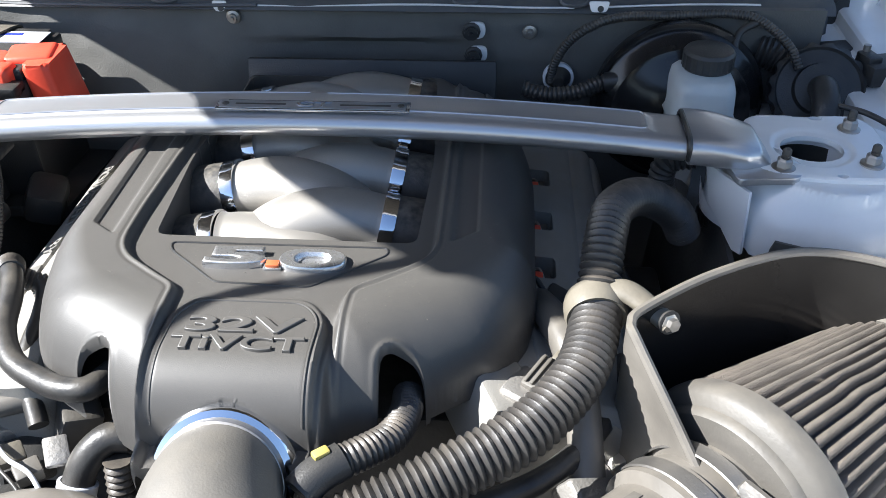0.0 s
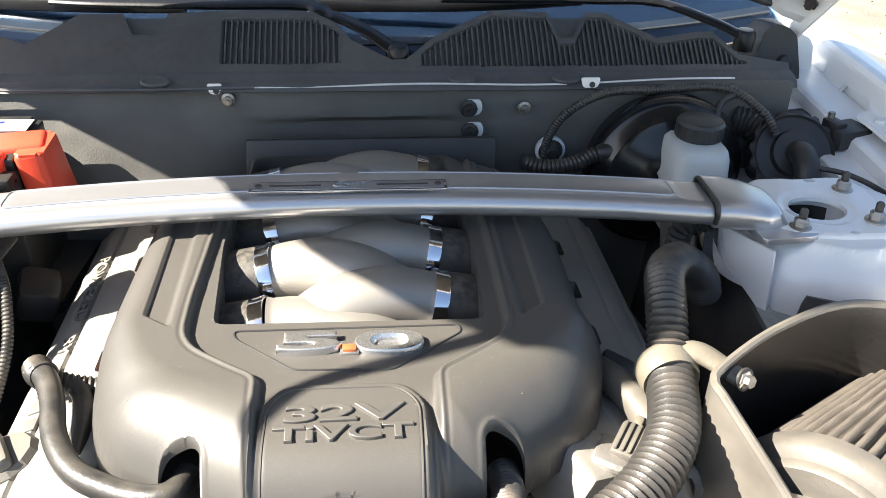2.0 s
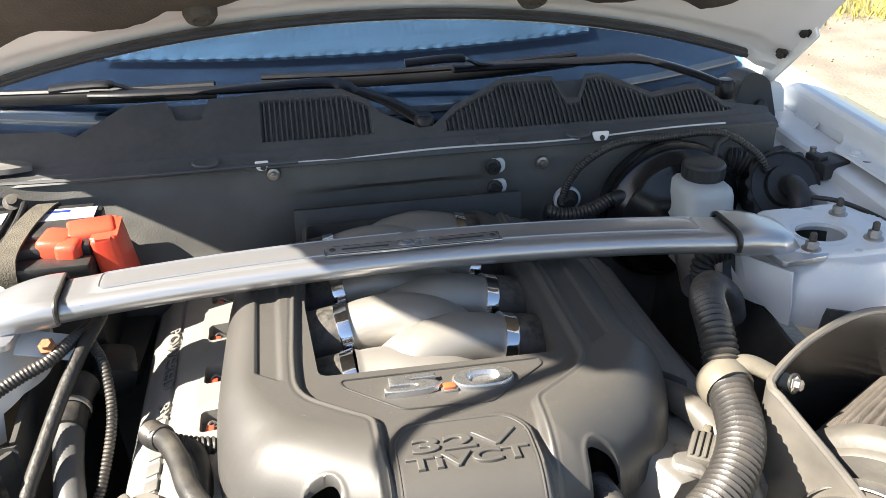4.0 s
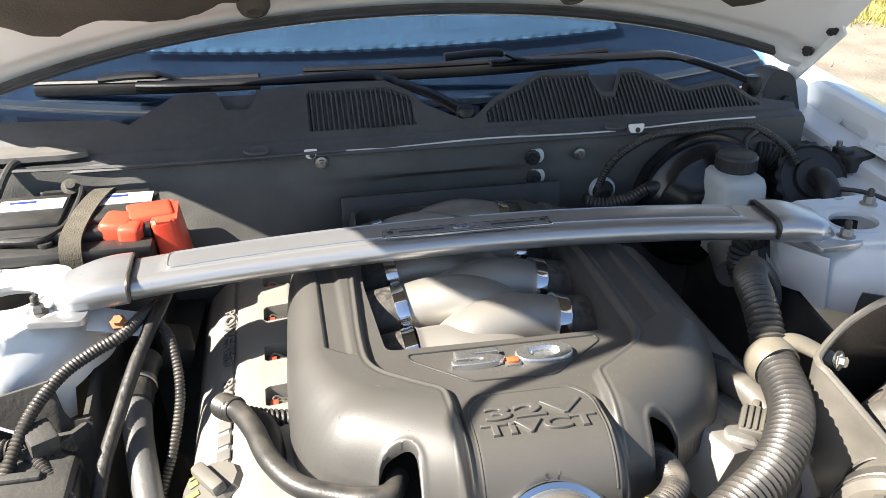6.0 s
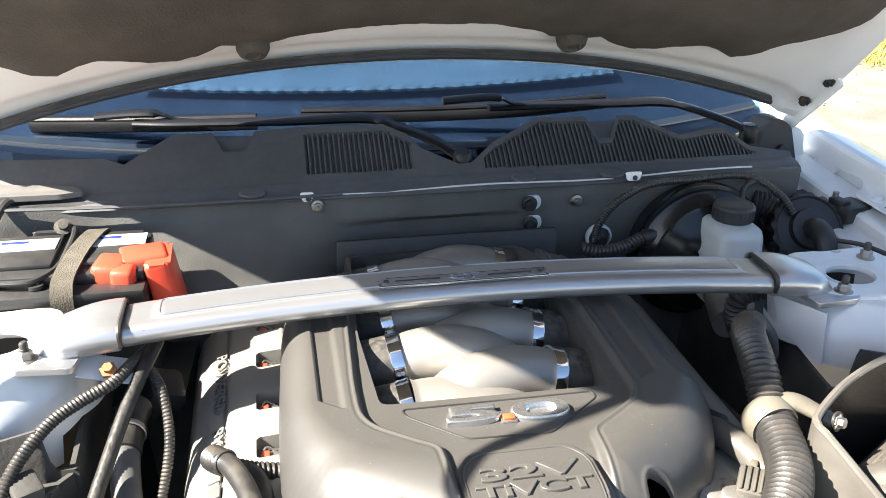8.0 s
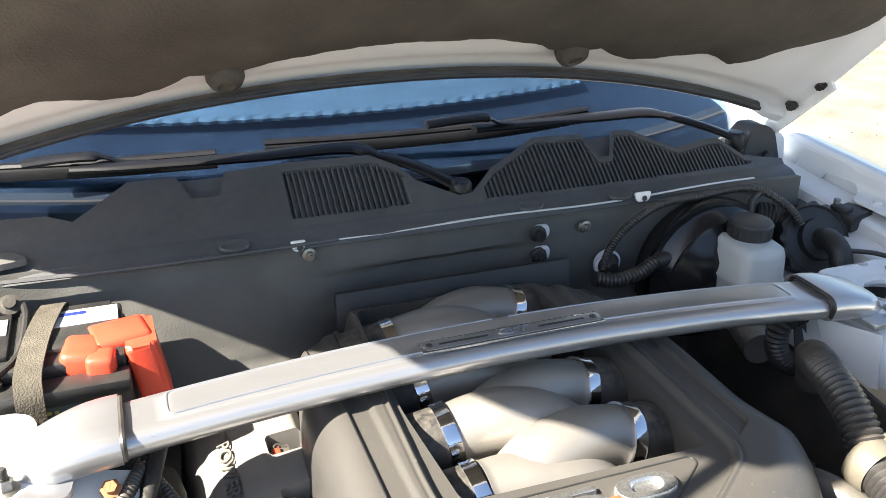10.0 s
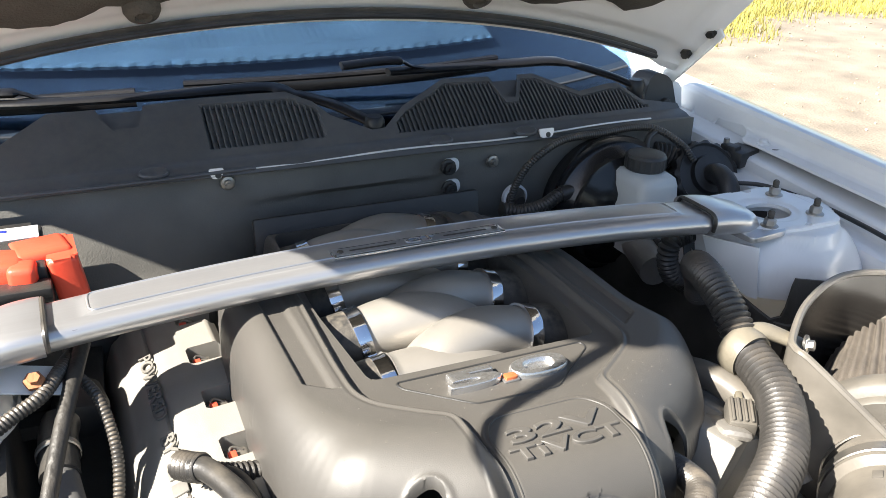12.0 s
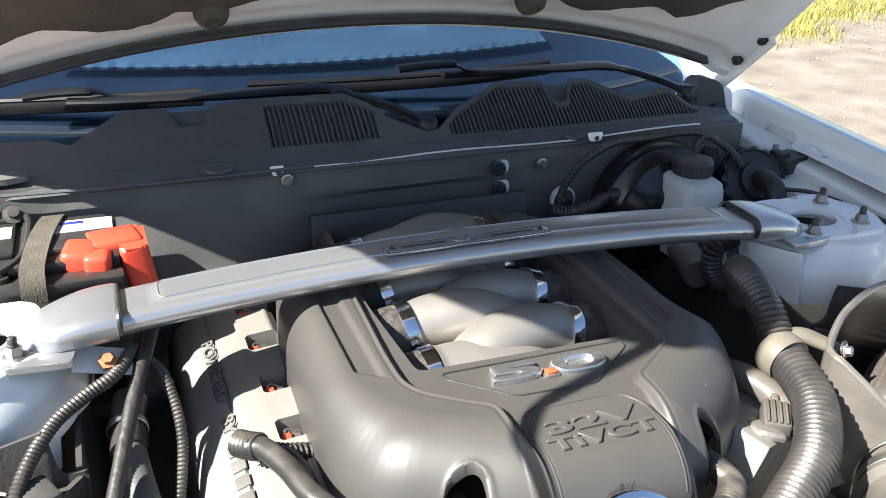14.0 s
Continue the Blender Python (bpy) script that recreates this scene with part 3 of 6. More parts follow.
def build_fender(side):
    f = thing("front_fender", (side * 0.75, 0, 0.5), "white painted front fender with its inner flange and bolts", "car fender")

    def crest(y):
        return 0.925 + 0.045 * y - 0.09 * max(0, -0.05 - y) ** 1.3

    def flange_z(y):
        return 0.872 + 0.055 * y - 0.09 * max(0, -0.05 - y) ** 1.3

    def inward(y):
        return 0.11 * max(0, -y - 0.15) ** 1.5
    rail = [(0.650, -0.10), (0.652, -0.030), (0.655, -0.024), (0.660, -0.022), (0.690, -0.021), (0.695, -0.017), (0.698, -0.002), (0.702, 0.001), (0.736, 0.003), (0.748, 0.003), (0.757, 0.002)]
    outer = [(0.7635, -0.12), (0.7635, -0.006), (0.768, 0.0), (0.776, 0.001), (0.80, -0.003), (0.84, -0.016), (0.88, -0.045), (0.91, -0.095), (0.928, -0.18), (0.932, -0.38), (0.92, -0.58)]

    def strip(prof, level):
        def skin(u, v):
            k = v * (len(prof) - 1)
            i = min(int(k), len(prof) - 2)
            x = prof[i][0] + (prof[i + 1][0] - prof[i][0]) * (k - i)
            z = prof[i][1] + (prof[i + 1][1] - prof[i][1]) * (k - i)
            y = -0.98 + (1.55 if level is flange_z else 1.9) * u
            return Vector((side * (x - inward(y)), y, level(y) + z))
        return sheet(skin, lin(0, 1, 60), [k / (4 * (len(prof) - 1)) for k in range(4 * (len(prof) - 1) + 1)])
    part("inner_rail", thicken(strip(rail, flange_z), -0.003), WHITE, f, "white inner rail with bolts and slots")
    part("outer_panel", thicken(strip(outer, crest), -0.004), WHITE, f, "glossy white outer panel")
    def tab_z(y):
        return 0.9035 + 0.03 * min(0, y - 0.25) - 0.09 * max(0, -0.05 - y) ** 1.3 - 0.0115 * float(ease(np.array(y), 0.30, 0.41))

    def flange(u, v):
        # bolted inner flange of the wing, cut away in two scallops
        y = -0.98 + 1.54 * u
        e = [float(ease(np.array(y), a, b)) for a, b in ((0.290, 0.335), (0.398, 0.418), (0.452, 0.475))]
        k = v * (1 - 0.72 * (e[0] - e[1]) - 0.84 * e[2])
        z0, z1 = crest(y) - 0.0035, tab_z(y)
        x = float(np.interp(k, (0, 0.25, 0.42, 0.55, 0.97, 1), (0.7622, 0.7585, 0.7545, 0.7480, 0.7215, 0.7205)))
        z = float(np.interp(k, (0, 0.25, 0.42, 0.55, 0.97, 1), (z0, 0.45 * z0 + 0.55 * z1, z1 + 0.004, z1, z1 - 0.0005, z1 - 0.003)))
        return Vector((side * (x - inward(y)), y, z))
    part("flange", thicken(sheet(flange, lin(0, 1, 220), lin(0, 1, 26)), 0.002), WHITE, f, "white inner flange with scalloped openings")
    # black strip stands in for the shaded gap seen through the scallops
    part("gap_shade", thicken(sheet(lambda u, v: Vector((side * 0.7612, 0.28 + 0.29 * u, flange_z(0.28 + 0.29 * u) - 0.004 + (tab_z(0.28 + 0.29 * u) + 0.034 - flange_z(0.28 + 0.29 * u)) * v)), lin(0, 1, 20), lin(0, 1, 4)), 0.001), BLACK, f, "added black strip for the shade in the gap behind the flange")
    for y in (0.264, 0.432):
        part("flange_bolt", lathe([(0.012, 0), (0.012, 0.002), (0.0075, 0.003), (0.0075, 0.008), (0, 0.008)], pose(side * (0.738 - inward(y)), y, tab_z(y) + 0.001), 12), WHITE, f, "white painted flange bolt")
    part("slot", lathe([(0.006, 0), (0.006, 0.0012), (0, 0.0012)], pose(side * 0.7370, 0.2334, tab_z(0.2334) + 0.0006) @ Matrix.Diagonal((1.2, 0.8, 1, 1)), 14), BLACK, f, "dark slot in the flange")
    part("rail_emboss", lathe([(0.010, 0), (0.009, 0.003), (0, 0.004)], pose(side * 0.728, 0.345, flange_z(0.345) + 0.002) @ Matrix.Diagonal((0.7, 1.3, 1, 1)), 16), WHITE, f, "small pressed bump on the rail")
    shelf = prism([(side * 0.50, 0.10), (side * 0.640, 0.06), (side * 0.655, 0.33), (side * 0.46, 0.33)][::side], 0.800, 0.812, 0.002)
    part("apron_shelf", shelf, WHITE, f, "white painted apron shelf behind the strut tower")
    return f


for side in (-1, 1):
    build_fender(side)

# ---- the engine ----
OUT = rounded([(-0.228, 0.10), (-0.236, -0.10), (-0.236, -0.200), (-0.208, -0.255), (-0.110, -0.318), (-0.088, -0.330), (-0.084, -0.372), (0.066, -0.372), (0.076, -0.322), (0.112, -0.312),
               (0.150, -0.278), (0.217, -0.230), (0.245, -0.172), (0.247, -0.05), (0.250, 0.10), (0.215, 0.245), (0.14, 0.278), (-0.135, 0.278), (-0.20, 0.245)],
              [0.05, 0.05, 0.04, 0.04, 0.01, 0.008, 0.010, 0.010, 0.015, 0.012, 0.012, 0.03, 0.04, 0.05, 0.05, 0.03, 0.02, 0.02, 0.03])
HOLE = rounded([(-0.128, -0.132), (0.128, -0.136), (0.134, 0.02), (0.122, 0.252), (-0.122, 0.252), (-0.136, 0.02)], [0.012, 0.012, 0.02, 0.02, 0.02, 0.02])
ARM_L = rounded([(-0.30, 0.32), (-0.30, -0.40), (-0.073, -0.40), (-0.076, -0.262), (-0.0775, -0.2175), (-0.148, -0.165), (-0.149, -0.10), (-0.143, 0.05), (-0.143, 0.32)], [0, 0, 0, 0.012, 0.012, 0.026, 0.02, 0.02, 0])
ARM_R = rounded([(0.30, 0.32), (0.150, 0.32), (0.148, 0.05), (0.146, -0.163), (0.074, -0.215), (0.072, -0.240), (0.070, -0.40), (0.30, -0.40)], [0, 0, 0.02, 0.026, 0.012, 0.012, 0, 0])
PANEL = rounded([(-0.076, -0.40), (-0.0735, -0.256), (-0.056, -0.230), (0.044, -0.231), (0.063, -0.256), (0.060, -0.40)], [0, 0.012, 0.014, 0.014, 0.012, 0])
BADGE = rounded([(-0.108, -0.1445), (-0.104, -0.157), (-0.050, -0.2040), (0.037, -0.2085), (0.103, -0.156), (0.102, -0.145)], 0.006)
SCOOP = [(-0.006 + 0.059 * math.cos(k / 40 * math.tau), -0.394 + 0.059 * math.sin(k / 40 * math.tau)) for k in range(40)]
ARCHES = ((-0.1385, -0.303), (0.128, -0.299))


def bump_line(d, at, w):
    return np.exp(-((d - at) / w) ** 2)


def cover_height(X, Y):
    d = inside(X, Y, OUT)
    z = 0.8815 + 0.003 * ease(-Y, 0.20, 0.24) - 0.006 * ease(Y, 0.0, 0.2)
    al, ar = inside(X, Y, ARM_L), inside(X, Y, ARM_R)
    lobe = np.maximum(ease(al, -0.002, 0.003), ease(ar, -0.002, 0.003))
    pd = inside(X, Y, PANEL)
    panel = ease(pd, -0.0015, 0.0025)
    z = z + 0.0075 * lobe + 0.0035 * panel
    # double line along the lobes' edges
    z = z + 0.0010 * np.maximum(bump_line(al, 0.0040, 0.0016), bump_line(ar, 0.0040, 0.0016))
    z = z - 0.0012 * np.maximum(bump_line(al, 0.0075, 0.0014), bump_line(ar, 0.0075, 0.0014))
    z = z - 0.0010 * bump_line(pd, 0.0050, 0.0018)
    # the long recessed fields on the arms
    for side, x0, x1 in ((-1, 0.191, 0.167), (1, 0.186, 0.163)):
        A = side * X
        end = -0.122 - 0.75 * (x0 - A)
        field = ease(A, x1 - 0.0035, x1 + 0.0035) * (1 - ease(A, x0 - 0.0006, x0 + 0.0008)) * ease(Y - end, -0.001, 0.001)
        z = z - 0.0042 * field
    # rounded shoulders
    front = ease(-Y, 0.12, 0.22)
    steep = ease(X, 0.12, 0.16) * ease(Y, -0.17, -0.06)
    R = 0.040 + 0.034 * np.maximum(front, 0.75 * steep)
    t = np.clip(1 - d / R, 0, 1)
    drop = (0.060 + 0.032 * np.maximum(front, 0.9 * steep)) * (1 - np.sqrt(np.maximum(0, 1 - t * t)))
    middle = 1 - ease(np.abs(X + 0.006), 0.072, 0.080)
    drop = drop * (1 - middle * ease(-Y, 0.15, 0.2)) * (1 - 0.5 * ease(Y, 0.10, 0.2) * (1 - steep))
    nose = np.clip((-Y - 0.292) / 0.056, 0, 1)
    z = z - drop - 0.062 * (1 - np.sqrt(np.maximum(0, 1 - nose * nose))) * middle
    z = z - 0.006 * middle * (1 - panel) * ease(-Y, 0.24, 0.27) * ease(X, -0.05, 0.06)
    z = z - 0.030 * ease(Y, 0.115, 0.165) * ease(-X, 0.126, 0.134)
    for ax, ay in ARCHES:
        q = np.hypot(X - ax, np.maximum(0, Y - ay - 0.010))
        z = z + 0.0022 * bump_line(q, 0.0225, 0.0026)
    return z


def arch_hole(c):
    return rounded([(c[0] - 0.019, c[1] - 0.06), (c[0] + 0.019, c[1] - 0.06), (c[0] + 0.019, c[1] + 0.031), (c[0] - 0.019, c[1] + 0.031)], 0.016)


def oval_ring(a, b, c, d, m, h=0.007):
    """An oval numeral with a sunken middle, a by b outside and c by d inside."""
    bm = bmesh.new()
    seg = 48
    rings = []
    for ax, ay, z in ((a, b, 0), (a, b, h * 0.7), (a * 0.95, b * 0.91, h), (c * 1.15, d * 1.25, h), (c, d, h * 0.7), (c * 0.9, d * 0.85, h * 0.15)):
        rings.append([bm.verts.new(m @ Vector((ax * math.copysign(abs(math.cos(t)) ** 0.8, math.cos(t)), ay * math.copysign(abs(math.sin(t)) ** 0.8, math.sin(t)), z))) for t in [k / seg * math.tau for k in range(seg)]])
    for r0, r1 in zip(rings, rings[1:]):
        for k in range(seg):
            bm.faces.new((r0[k], r0[(k + 1) % seg], r1[(k + 1) % seg], r1[k]))
    bm.faces.new(rings[-1])
    return bm


BOLD = 0.0009


def worded(text, xs, ys, z, depth, bevel):
    """A raised word that fills the plan rectangle xs by ys, its top at z + depth / 2."""
    bm = lettering(text, 0.03, Matrix(), depth, 1.0, bevel)
    lo = [min(v.co[k] for v in bm.verts) for k in (0, 1)]
    hi = [max(v.co[k] for v in bm.verts) for k in (0, 1)]
    for v in bm.verts:
        v.co.x = xs[0] + (v.co.x - lo[0]) / (hi[0] - lo[0]) * (xs[1] - xs[0])
        v.co.y = ys[0] + (v.co.y - lo[1]) / (hi[1] - lo[1]) * (ys[1] - ys[0])
        v.co.z += z
    return bm


def build_cover():
    cov = thing("engine_cover", (0, -0.05, 0.76), "dusty dark grey moulded plastic engine cover", "engine cover")

    def rim(x, y, z):
        if inside(np.array(x), np.array(y), HOLE) > -0.006:
            return 0.80
        if any(abs(x - ax) < 0.0225 and y < ay + 0.0335 for ax, ay in ARCHES):
            return z - 0.013
        if abs(x + 0.008) < 0.09 and y < -0.30:
            return z - 0.016
        return min(z - 0.006, 0.812 if x > 0.1 and y < -0.10 else 0.785)
    part("shell", relief(OUT, cover_height, 0.0017, rim, (HOLE, arch_hole(ARCHES[0]), arch_hole(ARCHES[1]), SCOOP)), PLASTIC, cov, angle=80)
    part("valve_count_lettering", worded("32V", (-0.053, 0.045), (-0.2795, -0.2600), 0.8885, 0.0026, BOLD), LETTER, cov, "raised moulded letters 32V")
    part("valve_system_lettering", worded("TiVCT", (-0.061, 0.050), (-0.3010, -0.2840), 0.8885, 0.0026, BOLD), LETTER, cov, "raised moulded letters TiVCT")
    part("five_numeral", worded("5", (-0.066, -0.008), (-0.185, -0.158), 0.8845, 0.007, 0.0016), BADGE_CHROME, cov, "dusty chrome numeral 5 of the badge")
    part("zero_numeral", oval_ring(0.0315, 0.0155, 0.0150, 0.0075, pose(0.0350, -0.1725, 0.8812, 2)), BADGE_CHROME, cov, "dusty chrome numeral 0 of the badge")
    part("badge_dot", block((0.0125, 0.0085, 0.006), pose(-0.0010, -0.1800, 0.8845, 2), 0.001), ORANGE, cov, "orange enamel point of the badge")
    part("dot_socket", block((0.017, 0.011, 0.003), pose(-0.0010, -0.1800, 0.8830, 2), 0.001), BADGE_CHROME, cov, "chrome socket of the point")
    def bead(line, r, lift=0.0003):
        line = even([Vector((x, y, 0)) for x, y in line], 0.003)
        zs = cover_height(np.array([p.x for p in line]), np.array([p.y for p in line]))
        return sweep(bmesh.new(), [Vector((p.x, p.y, z + lift)) for p, z in zip(line, zs)], r, 6)
    part("badge_frame", bead([*BADGE, BADGE[0]], 0.0011), BLACK, cov, "thin moulded line round the badge")
    k = rounded([(-0.0690, -0.345), (-0.0675, -0.259), (-0.052, -0.237), (0.041, -0.238), (0.0565, -0.259), (0.0545, -0.345)], [0, 0.012, 0.014, 0.014, 0.012, 0])
    part("panel_bead", bead(k, 0.0010), PLASTIC, cov, "moulded line along the panel's edge")
    # dark rear wall of the well
    part("rear_baffle", block((0.34, 0.012, 0.095), pose(0.03, 0.276, 0.838, -14), 0.004), BLACK, cov, "black sloping rear wall of the well")
    return cov


def scatter_grit():
    """Specks of pale grit lying on the cover."""
    rnd = random.Random(21)
    bm = bmesh.new()
    pts = [(rnd.uniform(-0.22, 0.22), rnd.uniform(-0.27, 0.10)) for _ in range(1500)]
    X, Y = np.array([p[0] for p in pts]), np.array([p[1] for p in pts])
    Z = cover_height(X, Y)
    ok = (inside(X, Y, OUT) > 0.03) & (inside(X, Y, HOLE) < -0.012)
    for x, y, z in zip(X[ok], Y[ok], Z[ok]):
        r = rnd.uniform(0.00018, 0.00042) if rnd.random() < 0.95 else 0.0006
        bmesh.ops.create_icosphere(bm, subdivisions=1, radius=1, matrix=pose(float(x), float(y), float(z) + r * 0.3, 0, 0, rnd.uniform(0, 360)) @ Matrix.Diagonal((r * rnd.uniform(1, 1.8), r, r * 0.6, 1)))
    tagged(part("grit", bm, GRIT), "pale specks of grit on the engine cover", "grit", kind="stuff")


# lighter and shinier than the cover, so the moulded letters stand out
LETTER = mat("lighter_plastic_letters", (0.080, 0.076, 0.070), 0.38, spec=0.8, bump=0.1, bscale=1500, dust=0.2, var=0.1)
GRIT = mat("pale_grit", (0.18, 0.165, 0.14), 0.9, bump=0.0, var=0.4, vscale=300)
BADGE_CHROME = mat("dusty_chrome", (0.62, 0.62, 0.62), 0.22, metal=0.85, bump=0.12, bscale=420, var=0.15, dust=0.9, dscale=240, dustcol=(0.22, 0.20, 0.17))
build_cover()
scatter_grit()


BOOT = mat("dusty_rubber_boot", (0.030, 0.029, 0.028), 0.55, bump=0.3, bscale=300, dust=0.6, dscale=120, var=0.2)


def build_manifold():
    man = thing("intake_manifold", (0, 0.04, 0.76), "silver painted intake runners crossing inside the cover", "intake manifold")
    part("base", block((0.27, 0.41, 0.03), pose(-0.005, 0.06, 0.775), 0.008), BLACK, man, "black plastic manifold floor")

    def runner(side, y, low=0.0):
        pts = [(side * 0.084, y, 0.841), (side * 0.060, y, 0.846), (side * 0.025, y - 0.004, 0.849), (-side * 0.020, y - 0.014, 0.838), (-side * 0.060, y - 0.028, 0.806), (-side * 0.080, y - 0.036, 0.770)]
        pts = [(a, b, c - low * (1 + 0.9 * min(1, k / 2))) for k, (a, b, c) in enumerate(pts)]
        part("runner", sweep(bmesh.new(), spline(pts, 8), lambda s: 0.0335 + 0.0045 * math.sin(min(1, s / 0.12) * math.pi * 0.5) + 0.002 * max(0.0, 1 - s / 0.006), 28), RUNNER, man)
    clamps = []
    for y in (0.012, 0.108, 0.205):
        runner(-1, y)
        clamps.append((-1, y))
    runner(-1, -0.076, 0.010)
    clamps.append((-1, -0.076))
    for y in (-0.050, 0.046, 0.143, 0.239):
        runner(1, y)
        clamps.append((1, y))
    for s, y in clamps:
        q = Vector((s * 0.088, y, 0.8405 if y > -0.07 else 0.8300))
        d = Vector((s, 0, -0.22))
        m = aim(q - d.normalized() * 0.008, d)
        c = part("hose_clamp", lathe([(0.0345, 0), (0.0375, 0.0005), (0.0378, 0.002), (0.0372, 0.008), (0.0378, 0.014), (0.0375, 0.0155), (0.0345, 0.016)], m, 36, close=False), CHROME, man, "shiny chrome band clamp")
        part("clamp_screw", block((0.014, 0.010, 0.010), m @ pose(0, 0, 0, 0, 0, 160) @ pose(0.0, 0.039, 0.008), 0.002), DARKMETAL, c, "dark worm screw housing")
        part("boot", sweep(bmesh.new(), spline([q + Vector((-0.006 * s, 0, 0.001)), q + Vector((0.018 * s, 0, -0.005)), q + Vector((0.052 * s, 0.002, -0.018))], 6), lambda t: 0.0345 + 0.14 * t, 24), BOOT, man, "black rubber coupling boot")
    return man


build_manifold()


# letters and bars get a darker grey than the casting so they read
LETTER_GREY = mat("darker_cast_letters", (0.155, 0.148, 0.135), 0.6, bump=0.2, var=0.2)
FLANGE = mat("grey_filter_rubber", (0.095, 0.088, 0.077), 0.5, bump=0.15, dust=0.4, var=0.1)


def build_cam_cover(side):
    cc = thing("cam_cover", (side * 0.3, 0.03, 0.7), "light grey cast cam cover with coil openings along its edge", "cam cover")
    xs = [0.225, 0.268, 0.285, 0.318, 0.338, 0.350, 0.358]
    zs = [0.797, 0.793, 0.789, 0.776, 0.758, 0.730, 0.66]
    slots = [0.139, 0.040, -0.052, -0.150] if side > 0 else [0.219, 0.123, 0.026, -0.067]
    ylo, yhi = -0.255, 0.26
    lip = 0.262 if side < 0 else 0.270
    holes = [rounded([(side * 0.215, y - 0.019), (side * lip, y - 0.019), (side * lip, y + 0.019), (side * 0.215, y + 0.019)][::side], 0.004, 2) for y in slots]
    outline = rounded([(side * 0.215, ylo), (side * 0.356, ylo), (side * 0.356, yhi), (side * 0.215, yhi)][::side], 0.02, 4)

    def top(X, Y):
        A = np.abs(X)
        z = np.interp(A, xs, zs) - 0.004 * bump_line(A, 0.300, 0.0014) - 0.003 * bump_line(A, 0.330, 0.0014)
        d = inside(X, Y, outline)
        return z - 0.01 * (1 - ease(d, 0, 0.012)) - 0.01 * Y
    part("casting", relief(outline, top, 0.0035, lambda x, y, z: z - (0.035 if abs(x) < 0.29 and ylo + 0.02 < y < yhi - 0.02 else 0.13), holes), CAST, cc, angle=50)
    for y in slots:
        zt = 0.785 - 0.01 * y
        part("coil", block((0.030, 0.026, 0.02), pose(side * 0.250, y, zt - 0.013), 0.003), FLANGE, cc, "black ignition coil top")
        part("coil_lock", block((0.009, 0.013, 0.008), pose(side * 0.252, y - 0.003, zt - 0.003), 0.001), RED, cc, "red connector lock")
        part("coil_wire", tube([(side * 0.240, y + 0.006, zt - 0.003), (side * 0.252, y + 0.007, zt + 0.002), (side * 0.259, y - 0.008, zt - 0.006)], 0.0015, 6, 5), STEEL, cc, "thin coil wire")
    if side < 0:
        m = Matrix.Translation((-0.308, -0.02, 0.7812)) @ pose(0, 0, 0, 0, -21.5, 0) @ pose(0, 0, 0, 0, 0, -90)
        for word, off in (("POWERED", -0.112), ("BY", 0.003)):
            part("cast_lettering", lettering(word, 0.0215, m @ Matrix.Translation((off, 0.0, 0.0003)), 0.0016, 1.35, 0.0004), LETTER_GREY, cc, "raised cast letters in a darker grey than the casting")
        for k in range(4):
            part("brand_bar", block((0.018, 0.016, 0.003), m @ Matrix.Translation((0.050 + k * 0.026, 0.0, 0.0005)), 0.0012), LETTER_GREY, cc, "raised plain bars of a brand mark")
    return cc


for side in (-1, 1):
    build_cam_cover(side)
tagged(part("engine_block", block((0.52, 0.50, 0.28), pose(0, 0.02, 0.60), 0.02), DARKMETAL), "dark greasy engine block below the covers", "engine block")

# ---- strut towers and the brace across them ----
def brace_line(x):
    """y and z of the middle of the brace's top at x."""
    a = 1 - (x / 0.41) ** 2
    return 0.039 + 0.022 * a, 0.9225 + 0.0100 * a


